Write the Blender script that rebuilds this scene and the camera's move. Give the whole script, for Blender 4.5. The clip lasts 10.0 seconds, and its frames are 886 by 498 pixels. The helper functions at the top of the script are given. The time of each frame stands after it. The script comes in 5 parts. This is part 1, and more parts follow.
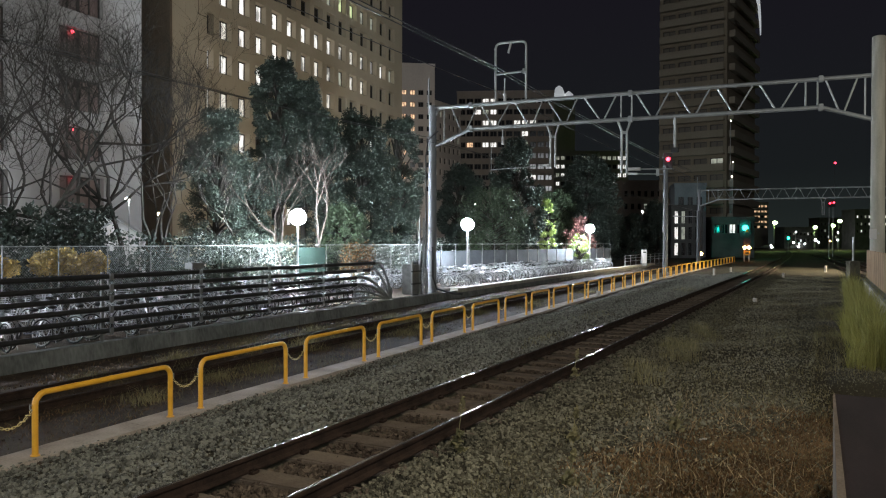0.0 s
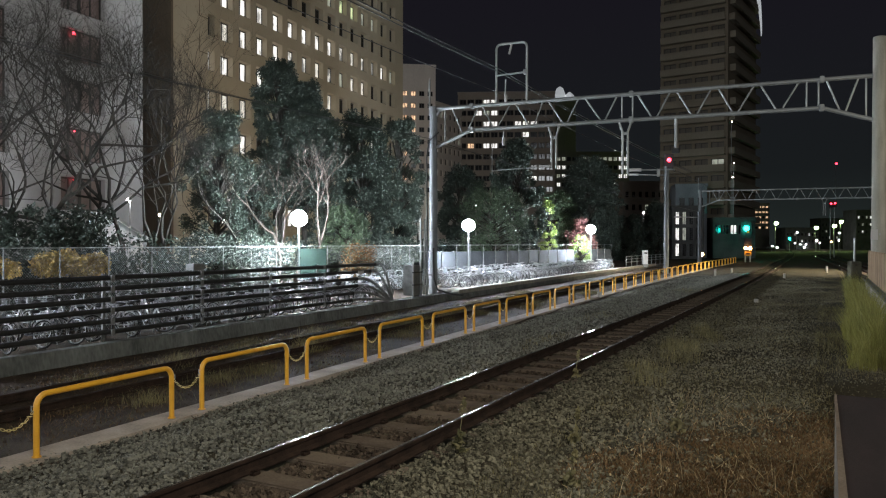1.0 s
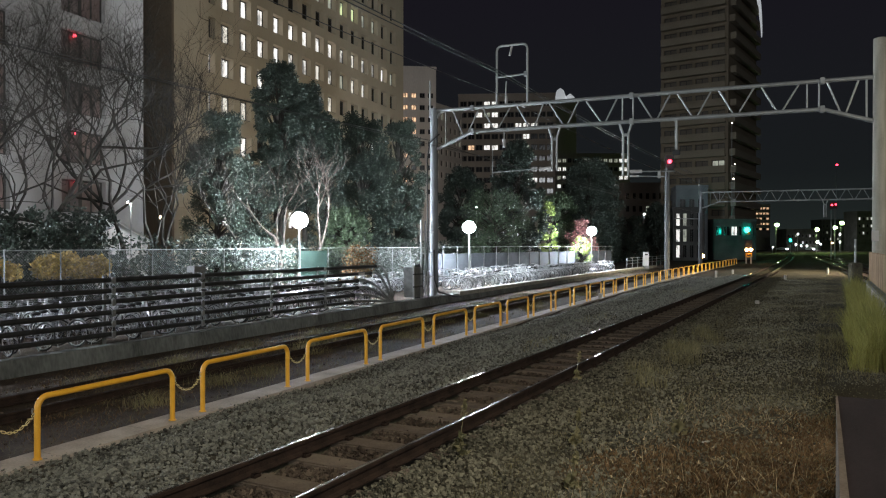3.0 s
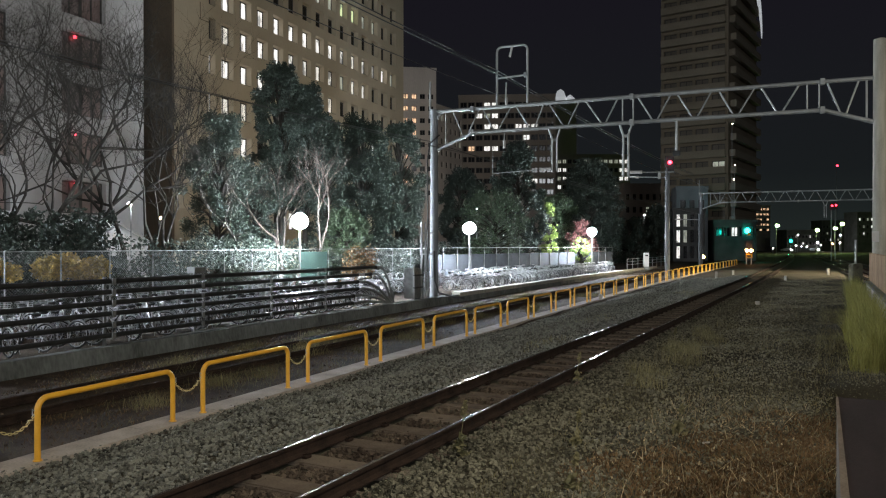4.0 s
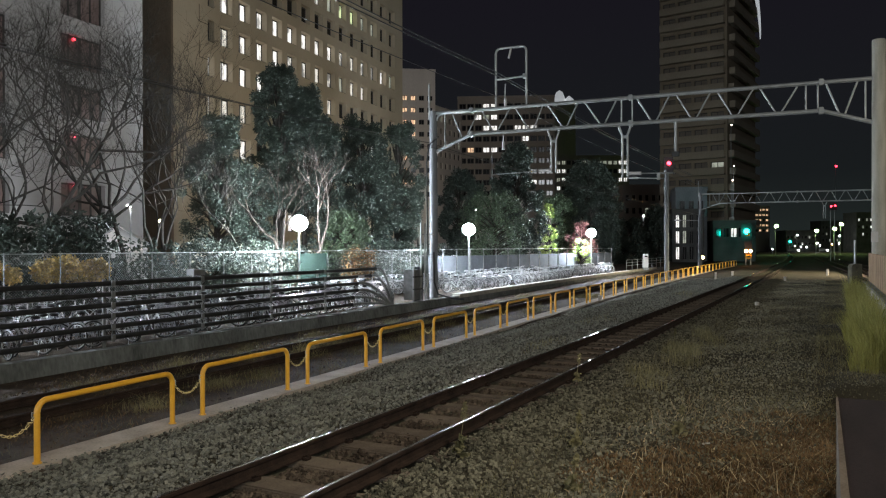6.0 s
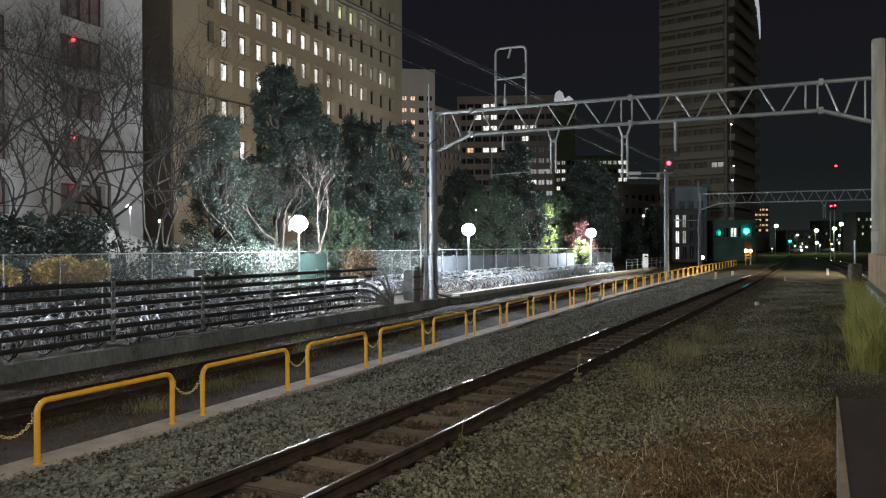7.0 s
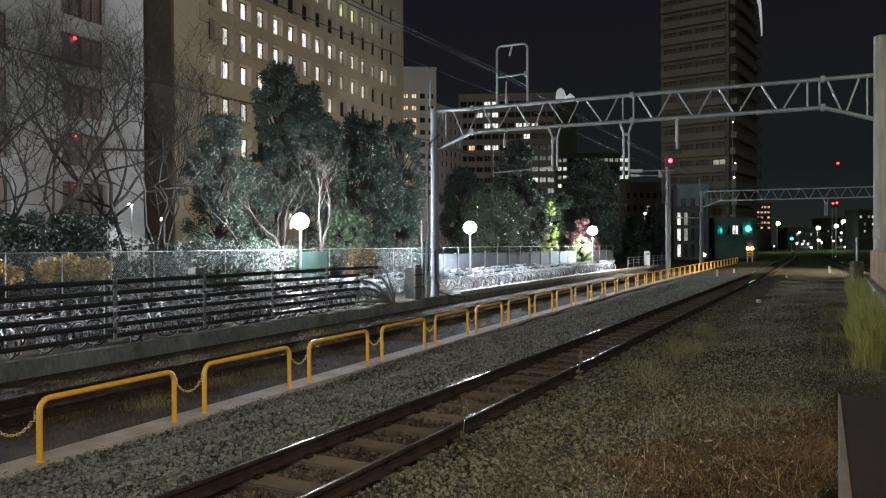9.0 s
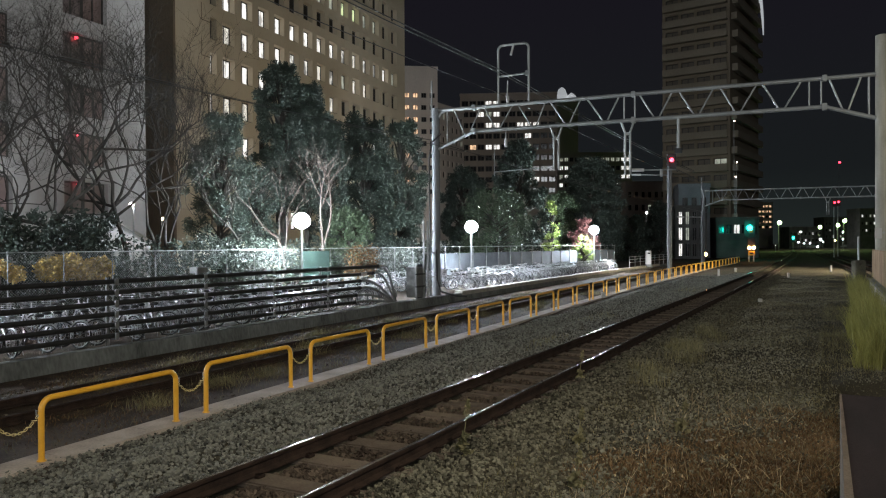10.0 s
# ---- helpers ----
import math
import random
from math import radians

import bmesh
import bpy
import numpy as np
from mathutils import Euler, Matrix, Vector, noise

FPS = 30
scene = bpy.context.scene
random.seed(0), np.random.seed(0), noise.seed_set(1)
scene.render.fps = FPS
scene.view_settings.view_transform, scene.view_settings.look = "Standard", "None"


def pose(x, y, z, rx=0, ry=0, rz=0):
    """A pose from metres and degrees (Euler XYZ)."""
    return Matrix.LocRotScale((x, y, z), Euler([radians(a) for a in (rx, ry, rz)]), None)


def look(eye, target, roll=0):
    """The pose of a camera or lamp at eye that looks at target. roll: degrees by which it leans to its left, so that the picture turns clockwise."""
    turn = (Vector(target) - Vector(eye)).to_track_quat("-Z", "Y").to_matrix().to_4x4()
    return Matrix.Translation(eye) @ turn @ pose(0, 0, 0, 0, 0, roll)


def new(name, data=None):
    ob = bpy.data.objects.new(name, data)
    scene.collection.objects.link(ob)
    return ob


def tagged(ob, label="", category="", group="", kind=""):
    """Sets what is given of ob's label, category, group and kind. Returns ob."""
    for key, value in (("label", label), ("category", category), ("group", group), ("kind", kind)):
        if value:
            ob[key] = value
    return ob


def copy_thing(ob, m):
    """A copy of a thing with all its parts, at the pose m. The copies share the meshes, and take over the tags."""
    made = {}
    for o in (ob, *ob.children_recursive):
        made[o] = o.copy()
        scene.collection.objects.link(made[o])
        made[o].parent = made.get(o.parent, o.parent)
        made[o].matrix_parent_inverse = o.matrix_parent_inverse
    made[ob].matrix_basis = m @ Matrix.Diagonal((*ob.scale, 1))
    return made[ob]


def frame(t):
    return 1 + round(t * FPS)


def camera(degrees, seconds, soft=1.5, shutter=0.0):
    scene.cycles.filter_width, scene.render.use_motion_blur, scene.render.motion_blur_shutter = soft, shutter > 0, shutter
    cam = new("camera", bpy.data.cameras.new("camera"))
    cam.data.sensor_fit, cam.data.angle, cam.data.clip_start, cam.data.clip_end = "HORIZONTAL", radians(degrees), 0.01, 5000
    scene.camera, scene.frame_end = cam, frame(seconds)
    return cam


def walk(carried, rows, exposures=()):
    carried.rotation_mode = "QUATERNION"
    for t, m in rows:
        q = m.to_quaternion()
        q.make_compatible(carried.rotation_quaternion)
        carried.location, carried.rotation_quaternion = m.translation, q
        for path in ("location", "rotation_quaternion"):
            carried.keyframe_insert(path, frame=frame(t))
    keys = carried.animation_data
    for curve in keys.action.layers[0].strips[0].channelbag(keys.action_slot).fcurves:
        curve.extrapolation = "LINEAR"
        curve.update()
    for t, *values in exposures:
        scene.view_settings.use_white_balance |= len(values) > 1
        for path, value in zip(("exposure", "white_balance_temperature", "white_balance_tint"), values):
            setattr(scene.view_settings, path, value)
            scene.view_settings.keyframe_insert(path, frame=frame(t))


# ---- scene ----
cam = camera(61.05, 10.0, soft=1.15)
EYE = (0.0, 0.0, 2.13)


def aim(yaw, pitch, roll):
    """The hand-held camera's pose: small turns about its resting direction."""
    return pose(*EYE, 89.655 + pitch, 0, yaw) @ pose(0, 0, 0, 0, 0, roll)


walk(cam, [
    (0.0, aim(-0.120, -0.162, 0.130)), (0.5, aim(-0.079, -0.140, 0.120)), (1.0, aim(-0.044, -0.085, 0.070)),
    (1.5, aim(0.012, -0.072, 0.050)), (2.0, aim(0.028, -0.048, 0.045)), (2.5, aim(0.008, 0.005, 0.010)),
    (4.0, aim(0.024, 0.129, -0.030)), (4.5, aim(0.019, 0.158, -0.080)), (5.0, aim(0.009, 0.176, -0.100)),
    (5.5, aim(-0.003, 0.212, -0.142)), (7.0, aim(-0.028, 0.252, -0.240)), (7.5, aim(-0.008, 0.210, -0.295)),
    (8.0, aim(0.000, 0.185, -0.305)), (8.5, aim(0.033, 0.130, -0.310)), (9.0, aim(0.085, 0.084, -0.295)),
    (9.5, aim(0.130, 0.050, -0.315)), (10.0, aim(0.187, 0.036, -0.318))])

# ---- light: a night sky with city glow, platform lamps, and added fill lamps ----
world = bpy.data.worlds.new("night_sky")
scene.world = world
world.use_nodes = True
wn, wl = world.node_tree.nodes, world.node_tree.links
bg = wn["Background"]
wtc, wsep, wramp = wn.new("ShaderNodeTexCoord"), wn.new("ShaderNodeSeparateXYZ"), wn.new("ShaderNodeValToRGB")
wl.new(wtc.outputs["Generated"], wsep.inputs[0])
wl.new(wsep.outputs["Z"], wramp.inputs[0])
wl.new(wramp.outputs[0], bg.inputs[0])
wramp.color_ramp.elements[0].position, wramp.color_ramp.elements[0].color = 0.0, (0.0150, 0.0200, 0.0185, 1)
wramp.color_ramp.elements[1].position, wramp.color_ramp.elements[1].color = 0.3, (0.0085, 0.0078, 0.0115, 1)
mid_glow = wramp.color_ramp.elements.new(0.09)
mid_glow.color = (0.0092, 0.0112, 0.0122, 1)
bg.inputs[1].default_value = 1.0
scene.view_settings.exposure = 0.0


def lamp(name, kind, where, power, colour, size=0.3, target=None, spread=None, size_y=None):
    d = bpy.data.lights.new(name, kind)
    d.energy, d.color = power, colour
    if kind == "AREA":
        d.size = size
        if size_y:
            d.shape, d.size_y = "RECTANGLE", size_y
        if spread:
            d.spread = radians(spread)
    else:
        d.shadow_soft_size = size
        if kind == "SPOT":
            d.spot_size, d.spot_blend = radians(spread or 90), 0.6
    ob = new(name, d)
    ob.matrix_world = look(where, target) if target else Matrix.Translation(where)
    return ob


# platform lights beside and behind the camera
lamp("off_view_light", "AREA", (3.0, 4.0, 6.8), 430, (1.0, 0.92, 0.74), 1.2, (-2.5, 13.0, 0.0), None, 0.5)
lamp("off_view_light", "AREA", (-4.0, -6.0, 6.5), 230, (1.0, 0.92, 0.76), 2.5, (-6.0, 14.0, 0.0), None, 0.5)
# two unseen lamps added off to the right to lift the far ground
lamp("off_view_light", "AREA", (18.5, 22.0, 6.6), 160, (1.0, 0.90, 0.68), 2.5, (8.0, 42.0, 0.0), None, 0.5)
lamp("off_view_light", "AREA", (46.0, 57.0, 7.5), 4200, (1.0, 0.86, 0.60), 3.0, (37.0, 61.0, 0.0), 75, 0.6)
# broad unseen area lamp added far behind the camera, standing in for city glow
lamp("city_fill", "AREA", (35.0, -95.0, 45.0), 37000, (0.93, 0.98, 1.0), 40.0, (-10.0, 70.0, 14.0), None, 20.0)
# unseen lamps added before the office building to brighten its facade
for x, y in ((-7.0, 66.0), (0.0, 82.0), (7.0, 98.0)):
    lamp("facade_fill", "AREA", (x, y, 9.5), 560, (1.0, 0.86, 0.66), 1.0, (x - 16.0, y + 7.0, 20.0))
# unseen lamps added behind the trees to brighten the white building's wall
lamp("wall_fill", "AREA", (-18.0, 43.0, 8.0), 300, (0.97, 0.98, 1.0), 1.0, (-29.0, 51.0, 13.0))
lamp("wall_fill", "AREA", (-23.0, 34.0, 7.0), 220, (0.97, 0.98, 1.0), 1.0, (-34.0, 42.0, 10.0))
# unseen lamp added at the foot of the flats to brighten their walls
lamp("facade_fill", "AREA", (-2.0, 150.0, 9.0), 2600, (1.0, 0.88, 0.74), 1.5, (-8.0, 186.0, 30.0))


# ---- materials ----
def mat(name, base, rough=0.7, metal=0.0, dark=None, scale=4.0, fine=60.0, bump=0.0, amount=0.5, emit=None, strength=0.0, per=0.0, streak=None, spec=0.5):
    """A surface with variation at two scales, relief and, with per, a shade of its own for each object."""
    m = bpy.data.materials.new(name)
    m.use_nodes = True
    nt = m.node_tree
    b = nt.nodes["Principled BSDF"]
    b.inputs["Roughness"].default_value, b.inputs["Metallic"].default_value = rough, metal
    b.inputs["Specular IOR Level"].default_value = min(spec, 0.15) if rough >= 0.8 else spec
    b.inputs["Base Color"].default_value = (*base, 1)
    if emit:
        b.inputs["Emission Color"].default_value, b.inputs["Emission Strength"].default_value = (*emit, 1), strength
    if dark:
        tc = nt.nodes.new("ShaderNodeTexCoord")
        mp = nt.nodes.new("ShaderNodeMapping")
        nt.links.new(tc.outputs["Object"], mp.inputs[0])
        if streak:
            mp.inputs["Scale"].default_value = streak
        n1, n2 = nt.nodes.new("ShaderNodeTexNoise"), nt.nodes.new("ShaderNodeTexNoise")
        for n, s in ((n1, scale), (n2, fine)):
            n.inputs["Scale"].default_value, n.inputs["Detail"].default_value = s, 6
            nt.links.new(mp.outputs[0], n.inputs["Vector"])
        add = nt.nodes.new("ShaderNodeMath")
        add.operation = "MULTIPLY_ADD"
        add.inputs[1].default_value = 0.6
        nt.links.new(n1.outputs[0], add.inputs[0])
        k = nt.nodes.new("ShaderNodeMath")
        k.operation = "MULTIPLY"
        k.inputs[1].default_value = 0.4
        nt.links.new(n2.outputs[0], k.inputs[0])
        nt.links.new(k.outputs[0], add.inputs[2])
        last = add
        if per:
            info = nt.nodes.new("ShaderNodeObjectInfo")
            geo = nt.nodes.new("ShaderNodeNewGeometry")
            both = nt.nodes.new("ShaderNodeMath")
            both.operation = "ADD"
            nt.links.new(info.outputs["Random"], both.inputs[0])
            nt.links.new(geo.outputs["Random Per Island"], both.inputs[1])
            sh = nt.nodes.new("ShaderNodeMath")
            sh.operation = "MULTIPLY_ADD"
            sh.inputs[1].default_value = per
            nt.links.new(both.outputs[0], sh.inputs[0])
            nt.links.new(add.outputs[0], sh.inputs[2])
            off = nt.nodes.new("ShaderNodeMath")
            off.operation = "SUBTRACT"
            off.inputs[1].default_value = per
            nt.links.new(sh.outputs[0], off.inputs[0])
            last = off
        r = nt.nodes.new("ShaderNodeValToRGB")
        r.color_ramp.elements[0].position, r.color_ramp.elements[0].color = 0.5 - 0.5 * amount * 0.55, (*dark, 1)
        r.color_ramp.elements[1].position, r.color_ramp.elements[1].color = 0.5 + 0.5 * amount * 0.55, (*base, 1)
        nt.links.new(last.outputs[0], r.inputs[0])
        nt.links.new(r.outputs[0], b.inputs["Base Color"])
        if bump:
            bp = nt.nodes.new("ShaderNodeBump")
            bp.inputs["Strength"].default_value, bp.inputs["Distance"].default_value = bump, 0.02
            nt.links.new(n2.outputs[0], bp.inputs["Height"])
            nt.links.new(bp.outputs[0], b.inputs["Normal"])
    return m


def glow(name, colour, strength):
    return mat(name, (0.5, 0.5, 0.5), 0.4, emit=colour, strength=strength)


M_SOIL = mat("soil", (0.085, 0.060, 0.040), 0.95, dark=(0.012, 0.008, 0.006), scale=1.6, fine=34, bump=1.0, amount=0.75)
M_STONE = mat("ballast_stone", (0.185, 0.178, 0.145), 0.85, dark=(0.011, 0.0105, 0.009), scale=2.0, fine=90, bump=0.5, amount=0.95, per=0.55)
M_GRAVEL = mat("trodden_gravel", (0.095, 0.082, 0.054), 0.92, dark=(0.013, 0.011, 0.008), scale=0.7, fine=42, bump=0.9, amount=0.9)
M_STONE_MOSS = mat("mossy_ballast", (0.19, 0.175, 0.125), 0.88, dark=(0.018, 0.016, 0.011), scale=2.0, fine=90, bump=0.4, amount=0.95, per=0.42)
M_STONE_RUST = mat("rusty_ballast", (0.135, 0.102, 0.074), 0.9, dark=(0.03, 0.021, 0.015), scale=2.0, fine=90, bump=0.3, amount=0.9, per=0.35)
M_CONC = mat("concrete", (0.50, 0.46, 0.40), 0.85, dark=(0.22, 0.205, 0.185), scale=1.3, fine=40, bump=0.25, amount=0.8)
M_KERB = mat("kerb_concrete", (0.44, 0.37, 0.30), 0.88, dark=(0.19, 0.155, 0.125), scale=2.2, fine=35, bump=0.4, amount=0.8)
M_CONC_DARK = mat("stained_concrete", (0.215, 0.22, 0.205), 0.88, dark=(0.05, 0.052, 0.047), scale=1.3, fine=14, bump=0.6, amount=0.75, streak=(1, 1, 0.35))
M_SLEEPER = mat("sleeper_concrete", (0.165, 0.13, 0.10), 0.88, dark=(0.055, 0.041, 0.031), scale=3.0, fine=50, bump=0.25, amount=0.8, per=0.2)
M_RAIL = mat("rusty_rail", (0.040, 0.025, 0.018), 0.85, 0.1, dark=(0.014, 0.009, 0.007), scale=5, fine=70, bump=0.2)
M_RAILTOP = mat("polished_rail", (0.58, 0.56, 0.53), 0.18, 1.0, dark=(0.40, 0.38, 0.35), scale=3, fine=40)
M_YELLOW = mat("yellow_paint", (0.78, 0.40, 0.035), 0.42, dark=(0.56, 0.27, 0.02), scale=6, fine=60, amount=0.9)
M_CHAIN = mat("chain_plastic", (0.62, 0.50, 0.22), 0.5, dark=(0.45, 0.34, 0.12), scale=20)
M_GALV = mat("galvanised_steel", (0.36, 0.37, 0.36), 0.5, 0.5, dark=(0.21, 0.215, 0.21), scale=3, fine=50, amount=0.9)
M_PIPE = mat("dark_conduit", (0.034, 0.033, 0.032), 0.5, dark=(0.016, 0.016, 0.016), scale=4, fine=30)
M_BRACKET = mat("bracket_steel", (0.22, 0.225, 0.22), 0.6, 0.3, dark=(0.12, 0.12, 0.117), scale=5)
M_POLE = mat("concrete_pole", (0.36, 0.34, 0.29), 0.85, dark=(0.22, 0.21, 0.175), scale=1.5, fine=40, bump=0.2, streak=(3, 3, 0.4))
M_WIRE = mat("wire", (0.10, 0.10, 0.10), 0.5, 0.6)
M_BLACK = mat("black_rubber", (0.02, 0.02, 0.02), 0.7)
M_WHITEWALL = mat("white_render", (0.46, 0.445, 0.43), 0.9, dark=(0.36, 0.345, 0.335), scale=0.25, fine=9, amount=0.9, streak=(1, 1, 0.3))
M_TAN = mat("tan_panel", (0.48, 0.415, 0.315), 0.85, dark=(0.36, 0.31, 0.23), scale=0.2, fine=8, amount=0.9, streak=(1, 1, 0.25))
M_TANDARK = mat("darker_tan", (0.16, 0.125, 0.09), 0.85, dark=(0.11, 0.085, 0.06), scale=0.3, fine=8, streak=(1, 1, 0.25))
M_GLASS_DARK = mat("dark_window", (0.012, 0.013, 0.016), 0.12)
M_FRAME = mat("window_frame", (0.06, 0.055, 0.05), 0.5, 0.4)
M_MAST = mat("painted_mast", (0.19, 0.20, 0.21), 0.65, dark=(0.11, 0.115, 0.12), scale=2, fine=40, streak=(2, 2, 0.3))


# ---- building helpers ----
def link(name, verts, faces, material, parent=None, label="", smooth=False, m=None):
    me = bpy.data.meshes.new(name)
    me.from_pydata([tuple(v) for v in verts], [], faces)
    me.update()
    if material:
        for k in (material if isinstance(material, (list, tuple)) else [material]):
            me.materials.append(k)
    if smooth:
        me.polygons.foreach_set("use_smooth", [True] * len(me.polygons))
    ob = new(name, me)
    if m is not None:
        ob.matrix_world = m
    if parent is not None:
        ob.parent = parent
    if label:
        ob["label"] = label
    return ob


def part(name, bm, material, parent=None, label="", smooth=False, m=None):
    """Links a bmesh as one mesh object under a thing or a part."""
    me = bpy.data.meshes.new(name)
    bm.to_mesh(me)
    bm.free()
    me.materials.append(material)
    if smooth:
        me.polygons.foreach_set("use_smooth", [True] * len(me.polygons))
        me.set_sharp_from_angle(angle=radians(40))
    ob = new(name, me)
    if m is not None:
        ob.matrix_basis = m
    if parent is not None:
        ob.parent = parent
    if label:
        ob["label"] = label
    return ob


def thing(name, m, label, category, group="", kind=""):
    ob = new(name)
    ob.empty_display_size = 0.2
    ob.matrix_basis = m
    return tagged(ob, label, category, group, kind)


def box(x0, x1, y0, y1, z0, z1, bevel=0.0, bm=None):
    bm = bm or bmesh.new()
    got = bmesh.ops.create_cube(bm, size=1, matrix=Matrix.Translation(((x0 + x1) / 2, (y0 + y1) / 2, (z0 + z1) / 2)) @ Matrix.Diagonal((x1 - x0, y1 - y0, z1 - z0, 1)))
    if bevel:
        edges = {e for v in got["verts"] for e in v.link_edges}
        bmesh.ops.bevel(bm, geom=list(edges), offset=bevel, segments=2, affect="EDGES")
    return bm


def tube(points, radius, seg=8, bm=None, taper=None, caps=True):
    """A round bar along a line of points."""
    bm = bm or bmesh.new()
    pts = [Vector(p) for p in points]
    rings = []
    side = None
    for i, p in enumerate(pts):
        way = (pts[min(i + 1, len(pts) - 1)] - pts[max(i - 1, 0)]).normalized()
        if side is None:
            side = way.cross(Vector((0, 0, 1)))
            if side.length < 1e-3:
                side = way.cross(Vector((0, 1, 0)))
        side = side - way * side.dot(way)
        side.normalize()
        up = side.cross(way)
        r = radius if taper is None else radius + (taper - radius) * i / (len(pts) - 1)
        rings.append([bm.verts.new(p + r * (math.cos(a) * side + math.sin(a) * up)) for a in (2 * math.pi * k / seg for k in range(seg))])
    for a, b in zip(rings, rings[1:]):
        for k in range(seg):
            bm.faces.new((a[k], a[(k + 1) % seg], b[(k + 1) % seg], b[k]))
    if caps:
        bm.faces.new(list(reversed(rings[0])))
        bm.faces.new(rings[-1])
    bmesh.ops.recalc_face_normals(bm, faces=bm.faces)
    return bm


def ball(where, r, seg=12, bm=None, squash=1.0):
    bm = bm or bmesh.new()
    bmesh.ops.create_uvsphere(bm, u_segments=seg, v_segments=max(6, seg // 2), radius=r, matrix=Matrix.Translation(where) @ Matrix.Diagonal((1, 1, squash, 1)))
    return bm


# ---- the plan: the straight track, and the curving line of guard rails and wall beside it ----
TURN_T = 27.2
TRACK = pose(0, 0, 0, 0, 0, -TURN_T)
NEAR_RAIL, FAR_RAIL = -4.00, -5.13
PHI0, L0, RAD, P_GUARD = radians(23.58), 3.38, 1420.0, 7.97
P_WALL, Z_WALL = 14.6, -0.28


def left_of(a):
    return Vector((-math.cos(a), math.sin(a), 0))


G0 = P_GUARD * left_of(PHI0) + L0 * Vector((math.sin(PHI0), math.cos(PHI0), 0))
CENTRE = G0 - RAD * left_of(PHI0)


def line(p, along, z=0.0):
    """The point p metres to the left of the camera's own line, that far along the curve."""
    p, along, z = float(p), float(along), float(z)
    a = PHI0 + (along - L0) / RAD
    return CENTRE + (RAD + p - P_GUARD) * left_of(a) + Vector((0, 0, z))


def line_pose(p, along, z=0.0):
    v = line(p, along, z)
    return pose(v.x, v.y, v.z, 0, 0, -math.degrees(PHI0 + (along - L0) / RAD))


def line_p(x, y):
    return np.hypot(x - CENTRE.x, y - CENTRE.y) - RAD + P_GUARD


def step(a, b, v):
    t = np.clip((v - a) / (b - a), 0, 1)
    return t * t * (3 - 2 * t)


ct, st = math.cos(radians(TURN_T)), math.sin(radians(TURN_T))


def height(x, y):
    """The lie of the land."""
    xl = x * ct - y * st
    p = line_p(x, y)
    z = -0.27 + 0.022 * (np.sin(1.7 * x + 0.6 * y) + np.sin(2.3 * y - 1.1 * x + 1.0) + np.sin(0.6 * x - 0.9 * y))
    shoulder = step(-7.3, -6.3, xl) * (1 - step(-5.32, -5.24, xl))
    z = -0.27 + (z + 0.27) * (1 - step(7.4, 8.4, p))
    bed = step(-6.9, -6.0, xl) * (1 - step(-3.3, -2.5, xl))
    z = z * (1 - bed) + (-0.225) * bed
    z = z + (-0.47 + 0.27) * step(6.3, 7.5, p) * (1 - bed)
    z = z + 0.13 * shoulder
    z = z - 0.04 * step(8.3, 9.6, p) - 0.14 * step(12.2, 13.4, p)
    z = z + 0.20 * step(14.8, 15.3, p)
    yl = x * st + y * ct
    hollow = step(0.0, 0.25, xl) * (1 - step(1.0, 1.2, xl)) * step(7.5, 9.0, yl) * (1 - step(13.6, 14.5, yl))
    z = z - 0.45 * hollow
    return z + 0.10 * step(0.05, 0.3, xl) * step(13.9, 14.6, yl) * (1 - step(15.6, 16.4, yl)) * (1 - step(1.2, 1.6, xl))


def spaced(lo, hi, d, far):
    mid = np.arange(lo, hi + d / 2, d)
    out, s = [], d
    v = hi
    while v < far:
        s *= 1.25
        v += s
        out.append(v)
    out2, s, v = [], d, lo
    while v > -far:
        s *= 1.25
        v -= s
        out2.append(v)
    return np.array(out2[::-1] + list(mid) + out)


def grid_mesh(name, xs, ys, zf, material):
    X, Y = np.meshgrid(xs, ys)
    Z = zf(X, Y)
    v = np.stack([X, Y, Z], -1).reshape(-1, 3)
    n, k = len(xs), len(ys)
    i = (np.arange(k - 1)[:, None] * n + np.arange(n - 1)[None]).ravel()
    f = np.stack([i, i + 1, i + n + 1, i + n], 1)
    return link(name, v.tolist(), f.tolist(), material, smooth=True)


land = grid_mesh("ground", spaced(-24, 20, 0.3, 1800), spaced(-4, 46, 0.3, 1800), height, [M_SOIL, M_GRAVEL])
for pl in land.data.polygons:
    if line_p(pl.center.x, pl.center.y) < 7.6:
        pl.material_index = 1
tagged(land, "dark bare soil and trodden gravel beside the railway", "ground", kind="structure")


# ---- track ----
def rail_section():
    """Half outline of a flat-bottom rail, head up, top at z = 0."""
    half = [(0.0, 0.0), (0.017, -0.0002), (0.026, -0.0025), (0.0325, -0.010), (0.0325, -0.036), (0.009, -0.050), (0.009, -0.118), (0.0635, -0.138), (0.0635, -0.153), (0.0, -0.153)]
    return half + [(-x, z) for x, z in reversed(half[1:-1])]


def bow(y, k):
    """How far a track has curved to its left after y metres."""
    return -k * max(0.0, y - 40.0) ** 2


